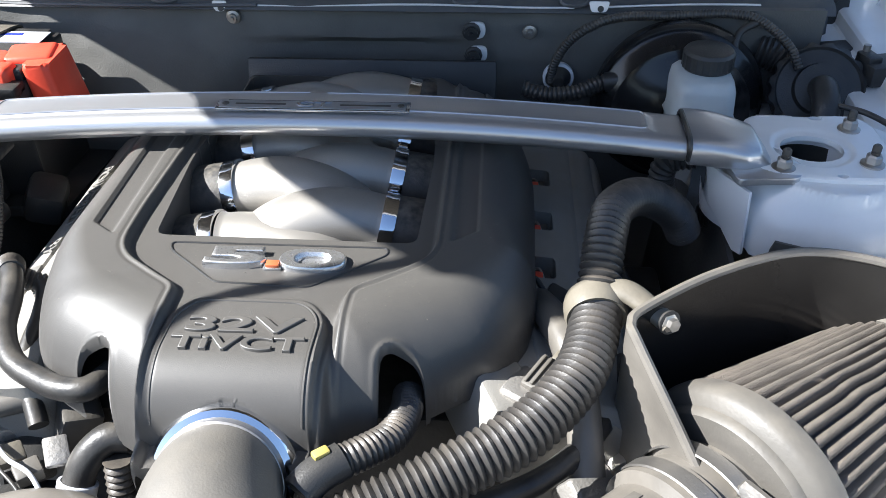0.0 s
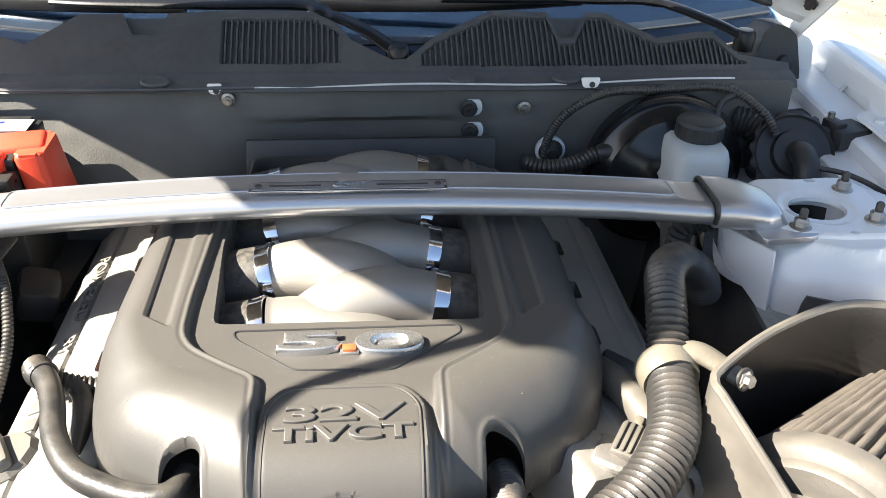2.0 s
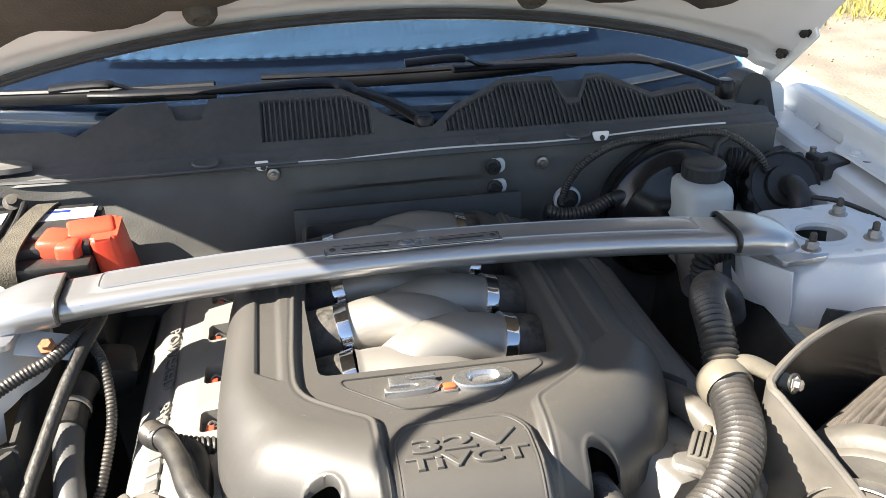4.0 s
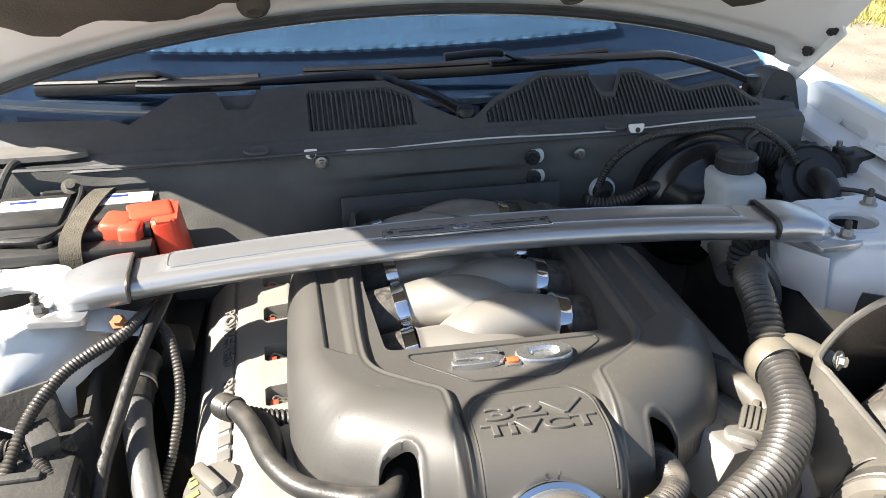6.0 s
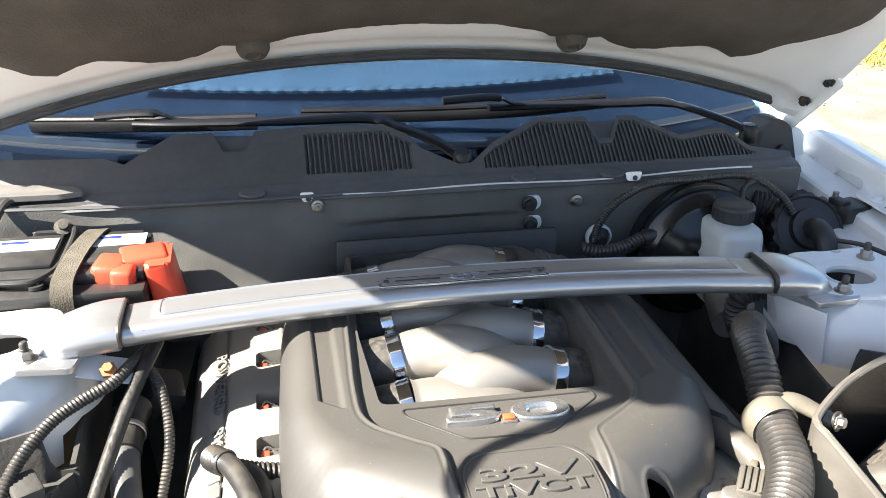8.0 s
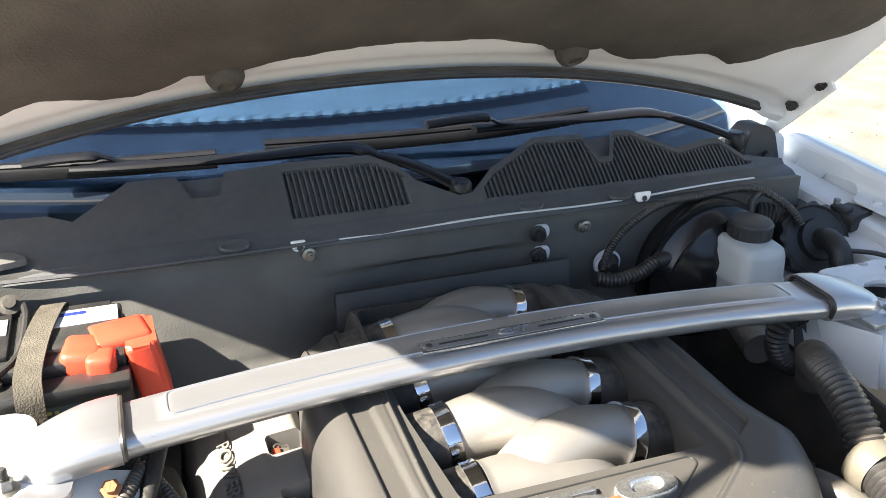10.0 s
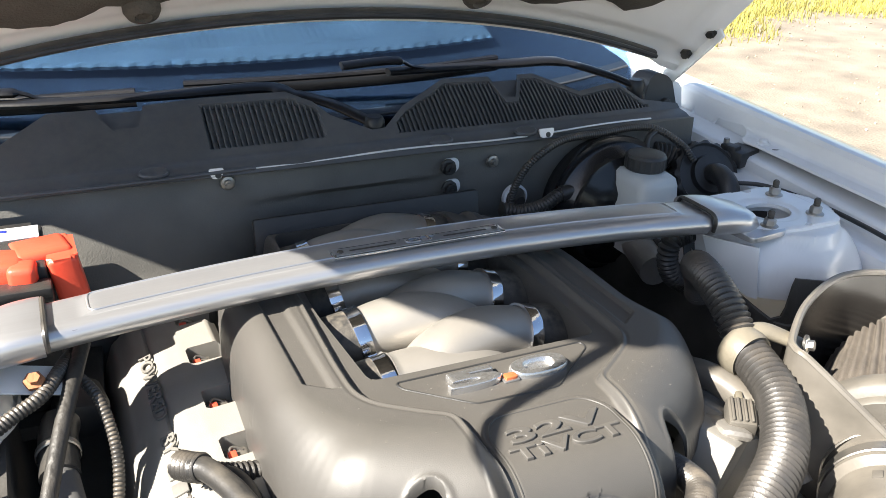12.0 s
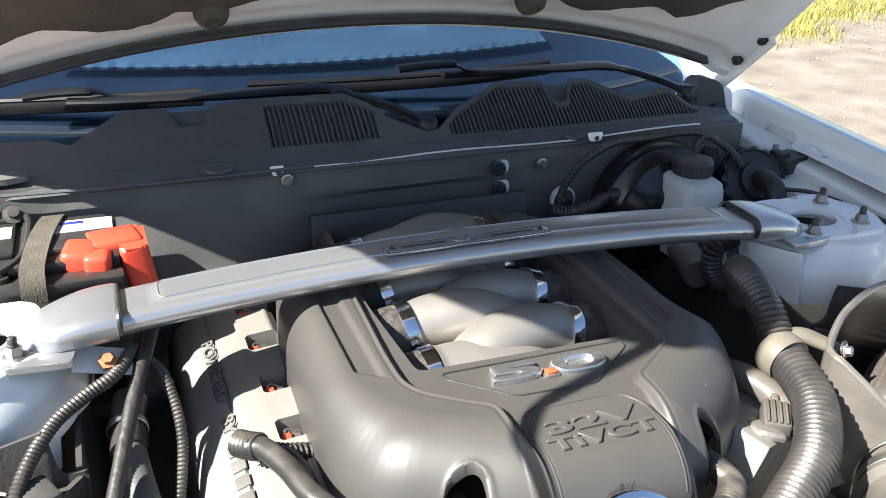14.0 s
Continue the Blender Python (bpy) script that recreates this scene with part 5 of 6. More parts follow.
# ---- battery corner ----
def build_battery():
    b = thing("battery", (-0.50, 0.23, 0.74), "black car battery with white and blue labels under a woven strap", "battery")
    part("case", block((0.235, 0.150, 0.16), pose(-0.510, 0.221, 0.820), 0.006), BLACK, b)
    part("lid", block((0.225, 0.125, 0.018), pose(-0.508, 0.230, 0.906), 0.004), BLACK, b)
    for x in (-0.56, -0.455):
        part("vent_cover", block((0.098, 0.098, 0.009), pose(x, 0.240, 0.9165), 0.003), BLACK, b, "raised black vent cover")
    part("front_step", block((0.235, 0.03, 0.016), pose(-0.510, 0.150, 0.895), 0.004), BLACK, b, "stepped front edge")
    for x, w in ((-0.557, 0.085), (-0.437, 0.075)):
        l = part("label", block((w, 0.036, 0.0012), pose(x, 0.255, 0.9215), 0.0003), LABEL, b, "white paper label with blue print")
        part("print", block((w * 0.40, 0.007, 0.0008), pose(x - w * 0.15, 0.263, 0.9222), 0.0002), BLUE, l, "blocks of blue print")
    for k in range(7):
        part("print_bar", block((0.004 + 0.0015 * (k % 3), 0.0008, 0.004), pose(-0.52 + 0.0085 * k, 0.1448, 0.872), 0.0002), YELLOW, b, "yellow bars of small print")
    part("front_band", block((0.20, 0.0012, 0.022), pose(-0.505, 0.1452, 0.868), 0.0003), DARKPRINT, b, "dark grey front label")
    part("handle", tube([(-0.60, 0.19, 0.905), (-0.585, 0.165, 0.912), (-0.54, 0.155, 0.914), (-0.52, 0.165, 0.914), (-0.50, 0.20, 0.918), (-0.495, 0.26, 0.926), (-0.50, 0.30, 0.924)], 0.004, 8, 6), BLACK, b, "thin black carrying handle")
    part("plug", lathe([(0.010, 0), (0.010, 0.005), (0.004, 0.006), (0.004, 0.003), (0, 0.003)], pose(-0.525, 0.160, 0.904), 16), BLACK, b, "round slotted plug")
    return b


DARKPRINT = mat("dark_print", (0.05, 0.07, 0.07), 0.5, bump=0.05)
build_battery()


def ribbon(pts, width, thick, across=(1, 0, 0)):
    bm = bmesh.new()
    line = spline(pts, 10)
    a = Vector(across).normalized() * width / 2
    rows = []
    for i, p in enumerate(line):
        d = (line[min(i + 1, len(line) - 1)] - line[max(i - 1, 0)]).normalized()
        n = a.cross(d).normalized() * thick / 2
        rows.append([bm.verts.new(p + u) for u in (a + n, a - n, -a - n, -a + n)])
    for r0, r1 in zip(rows, rows[1:]):
        for k in range(4):
            bm.faces.new((r0[k], r0[(k + 1) % 4], r1[(k + 1) % 4], r1[k]))
    bm.faces.new(rows[0][::-1])
    bm.faces.new(rows[-1])
    return bm


tagged(part("hold_down_strap", ribbon([(-0.466, 0.305, 0.905), (-0.468, 0.292, 0.922), (-0.480, 0.23, 0.925), (-0.489, 0.160, 0.919), (-0.490, 0.134, 0.905), (-0.490, 0.1305, 0.87), (-0.488, 0.1305, 0.80)], 0.027, 0.003), STRAP),
       "olive-brown woven strap over the battery", "strap")
bt = thing("battery_bracket", (-0.52, 0.31, 0.9), "black bracket with a round bolt behind the battery", "bracket")
part("plate", prism(rounded([(-0.555, 0.293), (-0.495, 0.293), (-0.495, 0.302), (-0.555, 0.302)], 0.006), 0.88, 0.922, 0.004), BLACK, bt)
part("bolt", lathe([(0.013, 0), (0.013, 0.004), (0.007, 0.005), (0.007, 0.010), (0, 0.010)], aim((-0.514, 0.300, 0.925), (0.1, -0.6, 0.8)), 14), DARKMETAL, bt, "round dark bolt")
tagged(part("battery_shelf", prism(rounded([(-0.66, 0.12), (-0.36, 0.12), (-0.345, 0.325), (-0.66, 0.325)], 0.01), 0.725, 0.742, 0.004), BLACK), "dusty black battery tray", "battery tray")


def build_cowl_corner():
    c = thing("cowl_bracket", (-0.60, 0.33, 0.93), "black plastic bracket frame beside the battery", "bracket")
    part("frame", tube([(-0.62, 0.27, 0.90), (-0.60, 0.33, 0.945), (-0.58, 0.350, 0.952), (-0.52, 0.352, 0.952)], 0.006, 8, 6), BLACK, c)
    part("ledge", prism(rounded([(-0.75, 0.345), (-0.52, 0.342), (-0.49, 0.352), (-0.51, 0.375), (-0.75, 0.42)], 0.01), 0.951, 0.959, 0.002), LEDGE, c, "flat grey ledge in the sun")
    return c


LEDGE = mat("sunlit_grey_ledge", (0.14, 0.135, 0.13), 0.6, dust=0.4)
build_cowl_corner()
rc = thing("terminal_cover", (-0.40, 0.19, 0.86), "bright red plastic battery terminal cover", "terminal cover")
part("cap", block((0.044, 0.050, 0.040), pose(-0.438, 0.190, 0.903, 0, 4, -8), 0.009, 3), RED, rc)
part("lug", block((0.030, 0.030, 0.046), pose(-0.420, 0.168, 0.898, 0, 0, -8), 0.007, 3), RED, rc)
part("bridge", block((0.062, 0.052, 0.018), pose(-0.400, 0.212, 0.914, 0, 0, 12), 0.007, 3), RED, rc)
sk = prism(rounded([(-0.396, 0.168), (-0.362, 0.172), (-0.364, 0.245), (-0.390, 0.240)], 0.008), 0.832, 0.919, 0.007, 3)
for v in sk.verts:
    if v.co.z < 0.85:
        v.co.x += 0.012
        v.co.y = 0.2 + (v.co.y - 0.2) * 1.15
part("skirt", sk, RED, rc)


# ---- brake corner ----
def build_reservoir():
    r = thing("brake_reservoir", (0.46, 0.23, 0.78), "translucent white brake fluid reservoir with a black cap", "fluid reservoir")
    bm = bmesh.new()
    rings = []
    for z, w, d, dy in ((0.775, 0.066, 0.08, 0), (0.80, 0.072, 0.088, 0), (0.846, 0.080, 0.100, 0), (0.852, 0.086, 0.106, 0), (0.858, 0.080, 0.100, 0), (0.890, 0.076, 0.096, 0), (0.900, 0.070, 0.090, 0), (0.905, 0.056, 0.074, 0)):
        seg = 32
        rings.append([bm.verts.new((0.458 + 0.5 * w * math.copysign(abs(math.cos(a)) ** 0.45, math.cos(a)), 0.222 + dy + 0.5 * d * math.copysign(abs(math.sin(a)) ** 0.45, math.sin(a)), z)) for a in [k / seg * math.tau for k in range(seg)]])
    for r0, r1 in zip(rings, rings[1:]):
        for k in range(32):
            bm.faces.new((r0[k], r0[(k + 1) % 32], r1[(k + 1) % 32], r1[k]))
    bm.faces.new(rings[-1])
    bm.faces.new(rings[0])
    part("tank", bm, RESERVOIR, r, angle=60)
    cap = bmesh.new()
    seg = 48
    rr = []
    for rad, z in ((0.030, 0.0), (0.031, 0.002), (0.031, 0.020), (0.029, 0.024), (0.026, 0.025)):
        rr.append([cap.verts.new((0.464 + (rad + (0.0012 if k % 2 and 0.001 < z < 0.021 else 0)) * math.cos(k / seg * math.tau), 0.231 + (rad + (0.0012 if k % 2 and 0.001 < z < 0.021 else 0)) * math.sin(k / seg * math.tau), 0.905 + z)) for k in range(seg)])
    for r0, r1 in zip(rr, rr[1:]):
        for k in range(seg):
            cap.faces.new((r0[k], r0[(k + 1) % seg], r1[(k + 1) % seg], r1[k]))
    cap.faces.new(rr[-1])
    part("cap", cap, BLACK, r, "knurled black screw cap", angle=25)
    part("neck", lathe([(0.024, -0.01), (0.024, 0.006)], pose(0.464, 0.231, 0.9), 24), RESERVOIR, r)
    part("master_cylinder", tube([(0.455, 0.30, 0.80), (0.45, 0.22, 0.79), (0.42, 0.12, 0.785)], 0.024, 16, 5), ALU, r, "grey cast master cylinder below the tank")
    return r


build_reservoir()
bo = thing("brake_booster", (0.43, 0.30, 0.84), "glossy black brake booster drum on the firewall", "brake booster")
part("drum", lathe([(0.0, 0.07), (0.05, 0.07), (0.062, 0.060), (0.070, 0.058), (0.085, 0.045), (0.092, 0.043), (0.104, 0.025), (0.108, 0.022), (0.108, -0.02), (0.0, -0.02)], pose(0.445, 0.30, 0.825, 90), 44), GLOSSBLACK, bo)
part("crimped_rim", lathe([(0.107, 0.014), (0.115, 0.013), (0.116, 0.006), (0.114, -0.004), (0.107, -0.006)], pose(0.445, 0.30, 0.825, 90), 60, close=False), GLOSSBLACK, bo, "crimped rim of the drum")


def build_big_cap():
    c = thing("vapour_canister", (0.62, 0.27, 0.82), "round ribbed black canister with a bent outlet", "canister")
    bm = bmesh.new()
    seg = 64
    rr = []
    m = aim((0.618, 0.262, 0.860), (-0.10, -0.80, 0.55))
    for rad, z, rib in ((0.050, -0.05, 0), (0.054, -0.01, 0), (0.062, -0.008, 1), (0.062, 0.010, 1), (0.055, 0.014, 0), (0.052, 0.010, 0), (0.034, 0.012, 0), (0.032, 0.022, 0), (0.0, 0.026, 0)):
        if rad == 0:
            rr.append([bm.verts.new(m @ Vector((0, 0, z)))] * seg)
        else:
            rr.append([bm.verts.new(m @ Vector(((rad - (0.004 if rib and k % 4 < 2 else 0)) * math.cos(k / seg * math.tau), (rad - (0.004 if rib and k % 4 < 2 else 0)) * math.sin(k / seg * math.tau), z))) for k in range(seg)])
    for i, (r0, r1) in enumerate(zip(rr, rr[1:])):
        for k in range(seg):
            q = [r0[k], r0[(k + 1) % seg], r1[(k + 1) % seg], r1[k]]
            if i == len(rr) - 2:
                q = q[:3]
            bm.faces.new(q)
    part("body", bm, BLACK, c, angle=30)
    part("elbow", tube([m @ Vector((0, 0, 0.01)), m @ Vector((0, -0.005, 0.04)), m @ Vector((0.0, -0.028, 0.058)), m @ Vector((0.0, -0.055, 0.055))], 0.017, 18, 6), BLACK, c, "bent black outlet")
    part("sleeve", corrugated([(0.60, 0.30, 0.87), (0.575, 0.315, 0.885), (0.55, 0.325, 0.89)], 0.022, 0.007, 0.003), HOSE, c, "ribbed black sleeve")
    return c


build_big_cap()
sb = thing("sensor_box", (0.70, 0.27, 0.86), "small black connector box on the inner wing", "connector")
part("body", block((0.055, 0.045, 0.028), pose(0.698, 0.275, 0.885, 0, 0, 15), 0.004), BLACK, sb)
part("clip", block((0.02, 0.03, 0.012), pose(0.680, 0.278, 0.900, 0, 0, 15), 0.003), BLACK, sb)
part("stud", lathe([(0.005, 0), (0.005, 0.010), (0, 0.011)], pose(0.678, 0.288, 0.904), 8), STEEL, sb, "small steel stud")


def cable(name, pts, r, label, ribbed=False, material=None):
    t = thing(name, pts[0], label, "cable" if r < 0.012 else "hose")
    part("sleeve", corrugated(pts, r, max(0.0045, r * 0.55), r * 0.18, 12) if ribbed else tube(pts, r, 12, 8), material or (HOSE if ribbed else RUBBER), t)
    return t


cable("wiring_loom", [(0.275, 0.310, 0.845), (0.277, 0.306, 0.87), (0.292, 0.298, 0.905), (0.318, 0.292, 0.930), (0.36, 0.300, 0.942), (0.43, 0.308, 0.942), (0.50, 0.312, 0.944), (0.54, 0.305, 0.938), (0.575, 0.280, 0.915), (0.59, 0.262, 0.89)], 0.0065, "black taped wiring loom along the firewall", True)
cable("wiring_loom", [(0.54, 0.306, 0.936), (0.515, 0.296, 0.925), (0.508, 0.280, 0.90), (0.512, 0.262, 0.86), (0.515, 0.25, 0.80)], 0.005, "thin black branch of wiring loom beside the reservoir")
cable("vacuum_hose", [(0.235, 0.27, 0.853), (0.27, 0.266, 0.846), (0.31, 0.270, 0.849), (0.345, 0.278, 0.860), (0.375, 0.272, 0.862), (0.405, 0.255, 0.845), (0.42, 0.24, 0.82)], 0.0115, "black ribbed vacuum hose to the brake booster", True)
part("bend", tube([(0.345, 0.278, 0.860), (0.372, 0.273, 0.864), (0.398, 0.262, 0.850)], 0.0135, 14, 6), RUBBER, scene.objects["vacuum_hose"], "smooth rubber bend")
gr = thing("firewall_gland", (0.285, 0.32, 0.85), "white plastic gland ring in the firewall", "grommet")
part("ring", lathe([(0.0215, -0.004), (0.0215, 0.003), (0.018, 0.005), (0.017, 0.0)], pose(0.285, 0.318, 0.848, 90), 26, close=False), LABEL, gr)
part("boot", lathe([(0.018, 0), (0.016, 0.006), (0.010, 0.014), (0.008, 0.02)], pose(0.285, 0.318, 0.848, 90), 18), RUBBER, gr, "black rubber boot")
cable("release_cable", [(0.62, 0.19, 0.875), (0.650, 0.165, 0.876), (0.676, 0.12, 0.872), (0.690, 0.04, 0.868), (0.690, -0.06, 0.862), (0.678, -0.18, 0.852), (0.66, -0.32, 0.84), (0.62, -0.5, 0.79)], 0.0036, "thin black hood release cable along the inner wing")

# ---- big ribbed hose, its clip, air filter ----
h = thing("ribbed_hose", (0.3, -0.2, 0.8), "thick black ribbed hose curving past the engine", "hose")
part("sleeve", corrugated([(0.416, 0.020, 0.798), (0.403, 0.010, 0.826), (0.380, -0.006, 0.852), (0.355, -0.030, 0.874), (0.333, -0.060, 0.888), (0.317, -0.090, 0.894), (0.309, -0.120, 0.890), (0.303, -0.150, 0.878), (0.2965, -0.188, 0.8490)], 0.0205, 0.0072, 0.0036, 20), HOSE, h, "narrower rear length")
part("front_sleeve", corrugated([(0.2970, -0.180, 0.849), (0.296, -0.20, 0.848), (0.278, -0.262, 0.838), (0.232, -0.318, 0.826), (0.17, -0.358, 0.817), (0.10, -0.395, 0.805), (0.03, -0.43, 0.79)], 0.0240, 0.0076, 0.0042, 22), HOSE, h)
part("elbow", corrugated([(0.426, 0.07, 0.868), (0.399, 0.07, 0.86), (0.394, 0.07, 0.835), (0.406, 0.07, 0.806), (0.433, 0.07, 0.787), (0.454, 0.07, 0.789)], 0.0155, 0.0066, 0.003), HOSE, h, "ribbed branch bending down")
part("collar", ribbon([(0.437, 0.088, 0.872), (0.438, 0.080, 0.845), (0.434, 0.066, 0.818), (0.420, 0.040, 0.800)], 0.016, 0.004, (1, -0.3, 0)), BLACK, h, "black strap clip at the end of the hose")
cl = thing("hose_holder", (0.30, -0.18, 0.85), "yellowed plastic hose holder on the heat shield", "hose holder")
part("ring", lathe([(0.0235, -0.012), (0.0270, -0.013), (0.0290, -0.006), (0.0290, 0.006), (0.0270, 0.013), (0.0235, 0.012)], aim((0.2965, -0.186, 0.8485), (0.03, -1, -0.08)), 30, close=False), BEIGE, cl)
part("arm", sweep(bmesh.new(), spline([(0.306, -0.178, 0.866), (0.325, -0.184, 0.868), (0.342, -0.197, 0.863), (0.360, -0.214, 0.856)], 8), lambda t: 0.0150 - 0.06 * t, 16, 0.62), BEIGE, cl, "flat arm of the holder")


def build_airbox():
    a = thing("heat_shield", (0.45, -0.25, 0.62), "dark grey open heat shield round the air filter", "air intake shield")
    line = spline([(0.440, -0.455, 0.735), (0.395, -0.380, 0.775), (0.355, -0.305, 0.828), (0.326, -0.250, 0.866), (0.322, -0.232, 0.871), (0.335, -0.214, 0.874), (0.405, -0.166, 0.878), (0.485, -0.138, 0.884), (0.56, -0.142, 0.878), (0.622, -0.158, 0.862), (0.634, -0.166, 0.857)], 12)
    bm = bmesh.new()
    rows = []
    for p in line:
        rows.append([bm.verts.new((p.x, p.y, p.z - (p.z - 0.60) * k / 6)) for k in range(7)])
    for r0, r1 in zip(rows, rows[1:]):
        for k in range(6):
            bm.faces.new((r0[k], r1[k], r1[k + 1], r0[k + 1]))
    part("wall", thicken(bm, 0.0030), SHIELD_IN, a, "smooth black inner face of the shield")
    skin = bmesh.new()
    rows = []
    for i, p in enumerate(line[:len(line) - 1]):
        d = (line[i + 1] - p).normalized()
        n = Vector((-d.y, d.x, 0)).normalized() * 0.0042
        rows.append([skin.verts.new((p.x + n.x, p.y + n.y, p.z - (p.z - 0.60) * k / 6)) for k in range(7)])
    for r0, r1 in zip(rows, rows[1:]):
        for k in range(6):
            skin.faces.new((r0[k], r1[k], r1[k + 1], r0[k + 1]))
    part("outer_skin", thicken(skin, 0.0015), SHIELD, a, "dusty grey outer face of the shield, paler than the inner face")
    part("lip", sweep(bmesh.new(), [p + Vector((0, 0, 0.001)) for p in line], 0.0045, 8), SHIELD, a, "rolled upper lip")
    part("lip_bolt", lathe([(0.011, 0), (0.011, 0.002), (0.0075, 0.003), (0.0075, 0.010), (0, 0.010)], aim((0.3585, -0.2155, 0.8600), (0.45, -0.85, 0.25)) @ Matrix.Scale(0.8, 4), 6), STEEL, a, "zinc bolt inside the shield")
    part("lip_washer", lathe([(0.014, 0), (0.014, 0.003), (0, 0.003)], aim((0.3575, -0.2140, 0.8600), (0.45, -0.85, 0.25)) @ Matrix.Scale(0.8, 4), 18), BLACK, a, "black washer")
    part("floor", prism([(0.36, -0.40), (0.44, -0.47), (0.69, -0.52), (0.700, -0.17), (0.60, -0.15), (0.48, -0.15), (0.34, -0.22)], 0.645, 0.652), BLACK, a, "black floor of the shield")
    part("floor_nut", lathe([(0.016, 0), (0.016, 0.003), (0.007, 0.004), (0.007, 0.010), (0, 0.010)], pose(0.648, -0.315, 0.652), 14), STEEL, a, "zinc washer and nut")
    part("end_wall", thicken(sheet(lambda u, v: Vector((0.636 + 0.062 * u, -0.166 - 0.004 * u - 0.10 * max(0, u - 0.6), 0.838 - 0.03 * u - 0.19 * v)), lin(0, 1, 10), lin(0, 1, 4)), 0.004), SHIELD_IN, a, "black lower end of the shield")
    f = thing("air_filter", (0.5, -0.28, 0.66), "dusty grey pleated cone air filter", "air filter")
    ax = Vector((0.772, 0.636, -0.02)).normalized()
    c0 = Vector((0.425, -0.305, 0.748))
    m = aim(c0, ax)
    L = 0.215
    seg = 52
    bm = bmesh.new()
    rings = []
    nz = 24
    for i in range(nz + 1):
        u = i / nz
        R = 0.1025 - 0.028 * u
        ring = []
        for k in range(seg * 6):
            ph = k / 6 + 0.10 * noise.noise(Vector((u * 3.5, k * 0.02, 1))) + (0.18 * math.exp(-((u - 0.45) / 0.08) ** 2) * math.sin(k * 0.09) if 0.2 < u < 0.8 else 0)
            w = abs(((ph % 1) - 0.5) * 2)
            r = R - 0.0105 * (w ** 2.6)
            an = k / (seg * 6) * math.tau
            ring.append(bm.verts.new(m @ Vector((r * math.cos(an), r * math.sin(an), 0.002 + u * L))))
        rings.append(ring)
    n = seg * 6
    for r0, r1 in zip(rings, rings[1:]):
        for k in range(n):
            bm.faces.new((r0[k], r0[(k + 1) % n], r1[(k + 1) % n], r1[k]))
    part("pleated_media", bm, FILTER, f, "grey cotton pleats", angle=180)
    part("base_flange", lathe([(0.060, -0.034), (0.088, -0.033), (0.091, -0.030), (0.092, -0.024), (0.100, -0.020), (0.1045, -0.015), (0.1055, -0.004), (0.1045, 0.003), (0.101, 0.005), (0.09, 0.004)], m, 72, close=False), FLANGE, f, "smooth grey rubber base flange")
    part("end_rim", lathe([(0.060, L - 0.002), (0.0755, L - 0.003), (0.0775, L + 0.001), (0.0770, L + 0.007), (0.070, L + 0.011), (0, L + 0.011)], m, 64, close=False), FLANGE, f, "grey end rim")
    nk = thing("filter_neck", (0.34, -0.36, 0.70), "dusty grey intake neck with steel band clamps", "intake tube")
    part("tube", lathe([(0.062, -0.02), (0.064, -0.040), (0.064, -0.070), (0.069, -0.074), (0.069, -0.100), (0.060, -0.106), (0.058, -0.30)], m, 56, close=False), SHIELD, nk)
    for z in (-0.046, -0.080):
        b = part("band_clamp", lathe([(0.0695, z), (0.0710, z + 0.001), (0.0710, z - 0.013), (0.0695, z - 0.014)], m, 56, close=False), STEEL, nk, "steel band clamp")
        part("clamp_screw", lathe([(0.008, -0.012), (0.008, 0.012), (0.006, 0.014)], m @ pose(-0.036, 0.064, z - 0.006, 0, 90, 0), 8), STEEL, b, "zinc worm screw")
    for k in range(5):
        a0 = radians(118 - k * 13)
        part("brand_bar", block((0.010, 0.002, 0.012), m @ pose(0.0, 0, 0, 0, 0, math.degrees(a0) - 90) @ pose(0, 0.0600, -0.122), 0.0006), FLANGE, nk, "raised plain bars of a brand mark")
    return a


# one shield in two base colours: near-black inside, paler grey outside
SHIELD_IN = mat("black_shield_face", (0.020, 0.019, 0.018), 0.22, bump=0.04, bscale=300, dust=0.3, var=0.2)
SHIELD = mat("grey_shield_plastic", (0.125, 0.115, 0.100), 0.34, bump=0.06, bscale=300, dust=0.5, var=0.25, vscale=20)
build_airbox()

inl = thing("intake_tube", (-0.02, -0.40, 0.7), "dark grey plastic intake tube on the throttle ring", "intake tube")
rm = aim((-0.008, -0.362, 0.808), (0, -0.84, 0.46))
part("chrome_ring", lathe([(0.050, -0.014), (0.059, -0.010), (0.0615, -0.003), (0.0615, 0.003), (0.058, 0.009), (0.050, 0.011)], rm, 56, close=False), CHROME, inl, "polished throttle ring")
part("steel_band", lathe([(0.050, 0.008), (0.0525, 0.009), (0.0525, 0.020), (0.050, 0.021)], rm, 48, close=False), STEEL, inl, "brushed steel band")
part("elbow", sweep(bmesh.new(), spline([(-0.008, -0.366, 0.810), (-0.006, -0.395, 0.824), (0.0, -0.43, 0.826), (0.022, -0.48, 0.81), (0.07, -0.56, 0.77)], 8), lambda s: 0.0490 + 0.010 * min(1, s / 0.09), 36), DUSTY, inl)

# ---- breather hoses ----
sp = thing("breather_hose", (0.1, -0.33, 0.83), "grey ribbed breather hose with a yellow clip", "hose")
part("sleeve", corrugated([(0.130, -0.262, 0.806), (0.130, -0.292, 0.813), (0.122, -0.326, 0.822), (0.102, -0.349, 0.828), (0.082, -0.364, 0.830)], 0.0145, 0.0052, 0.002, 18), HOSE, sp)
part("connector", tube([(0.088, -0.360, 0.831), (0.070, -0.374, 0.829), (0.058, -0.388, 0.824)], 0.0155, 14, 5), BLACK, sp, "black quick connector")
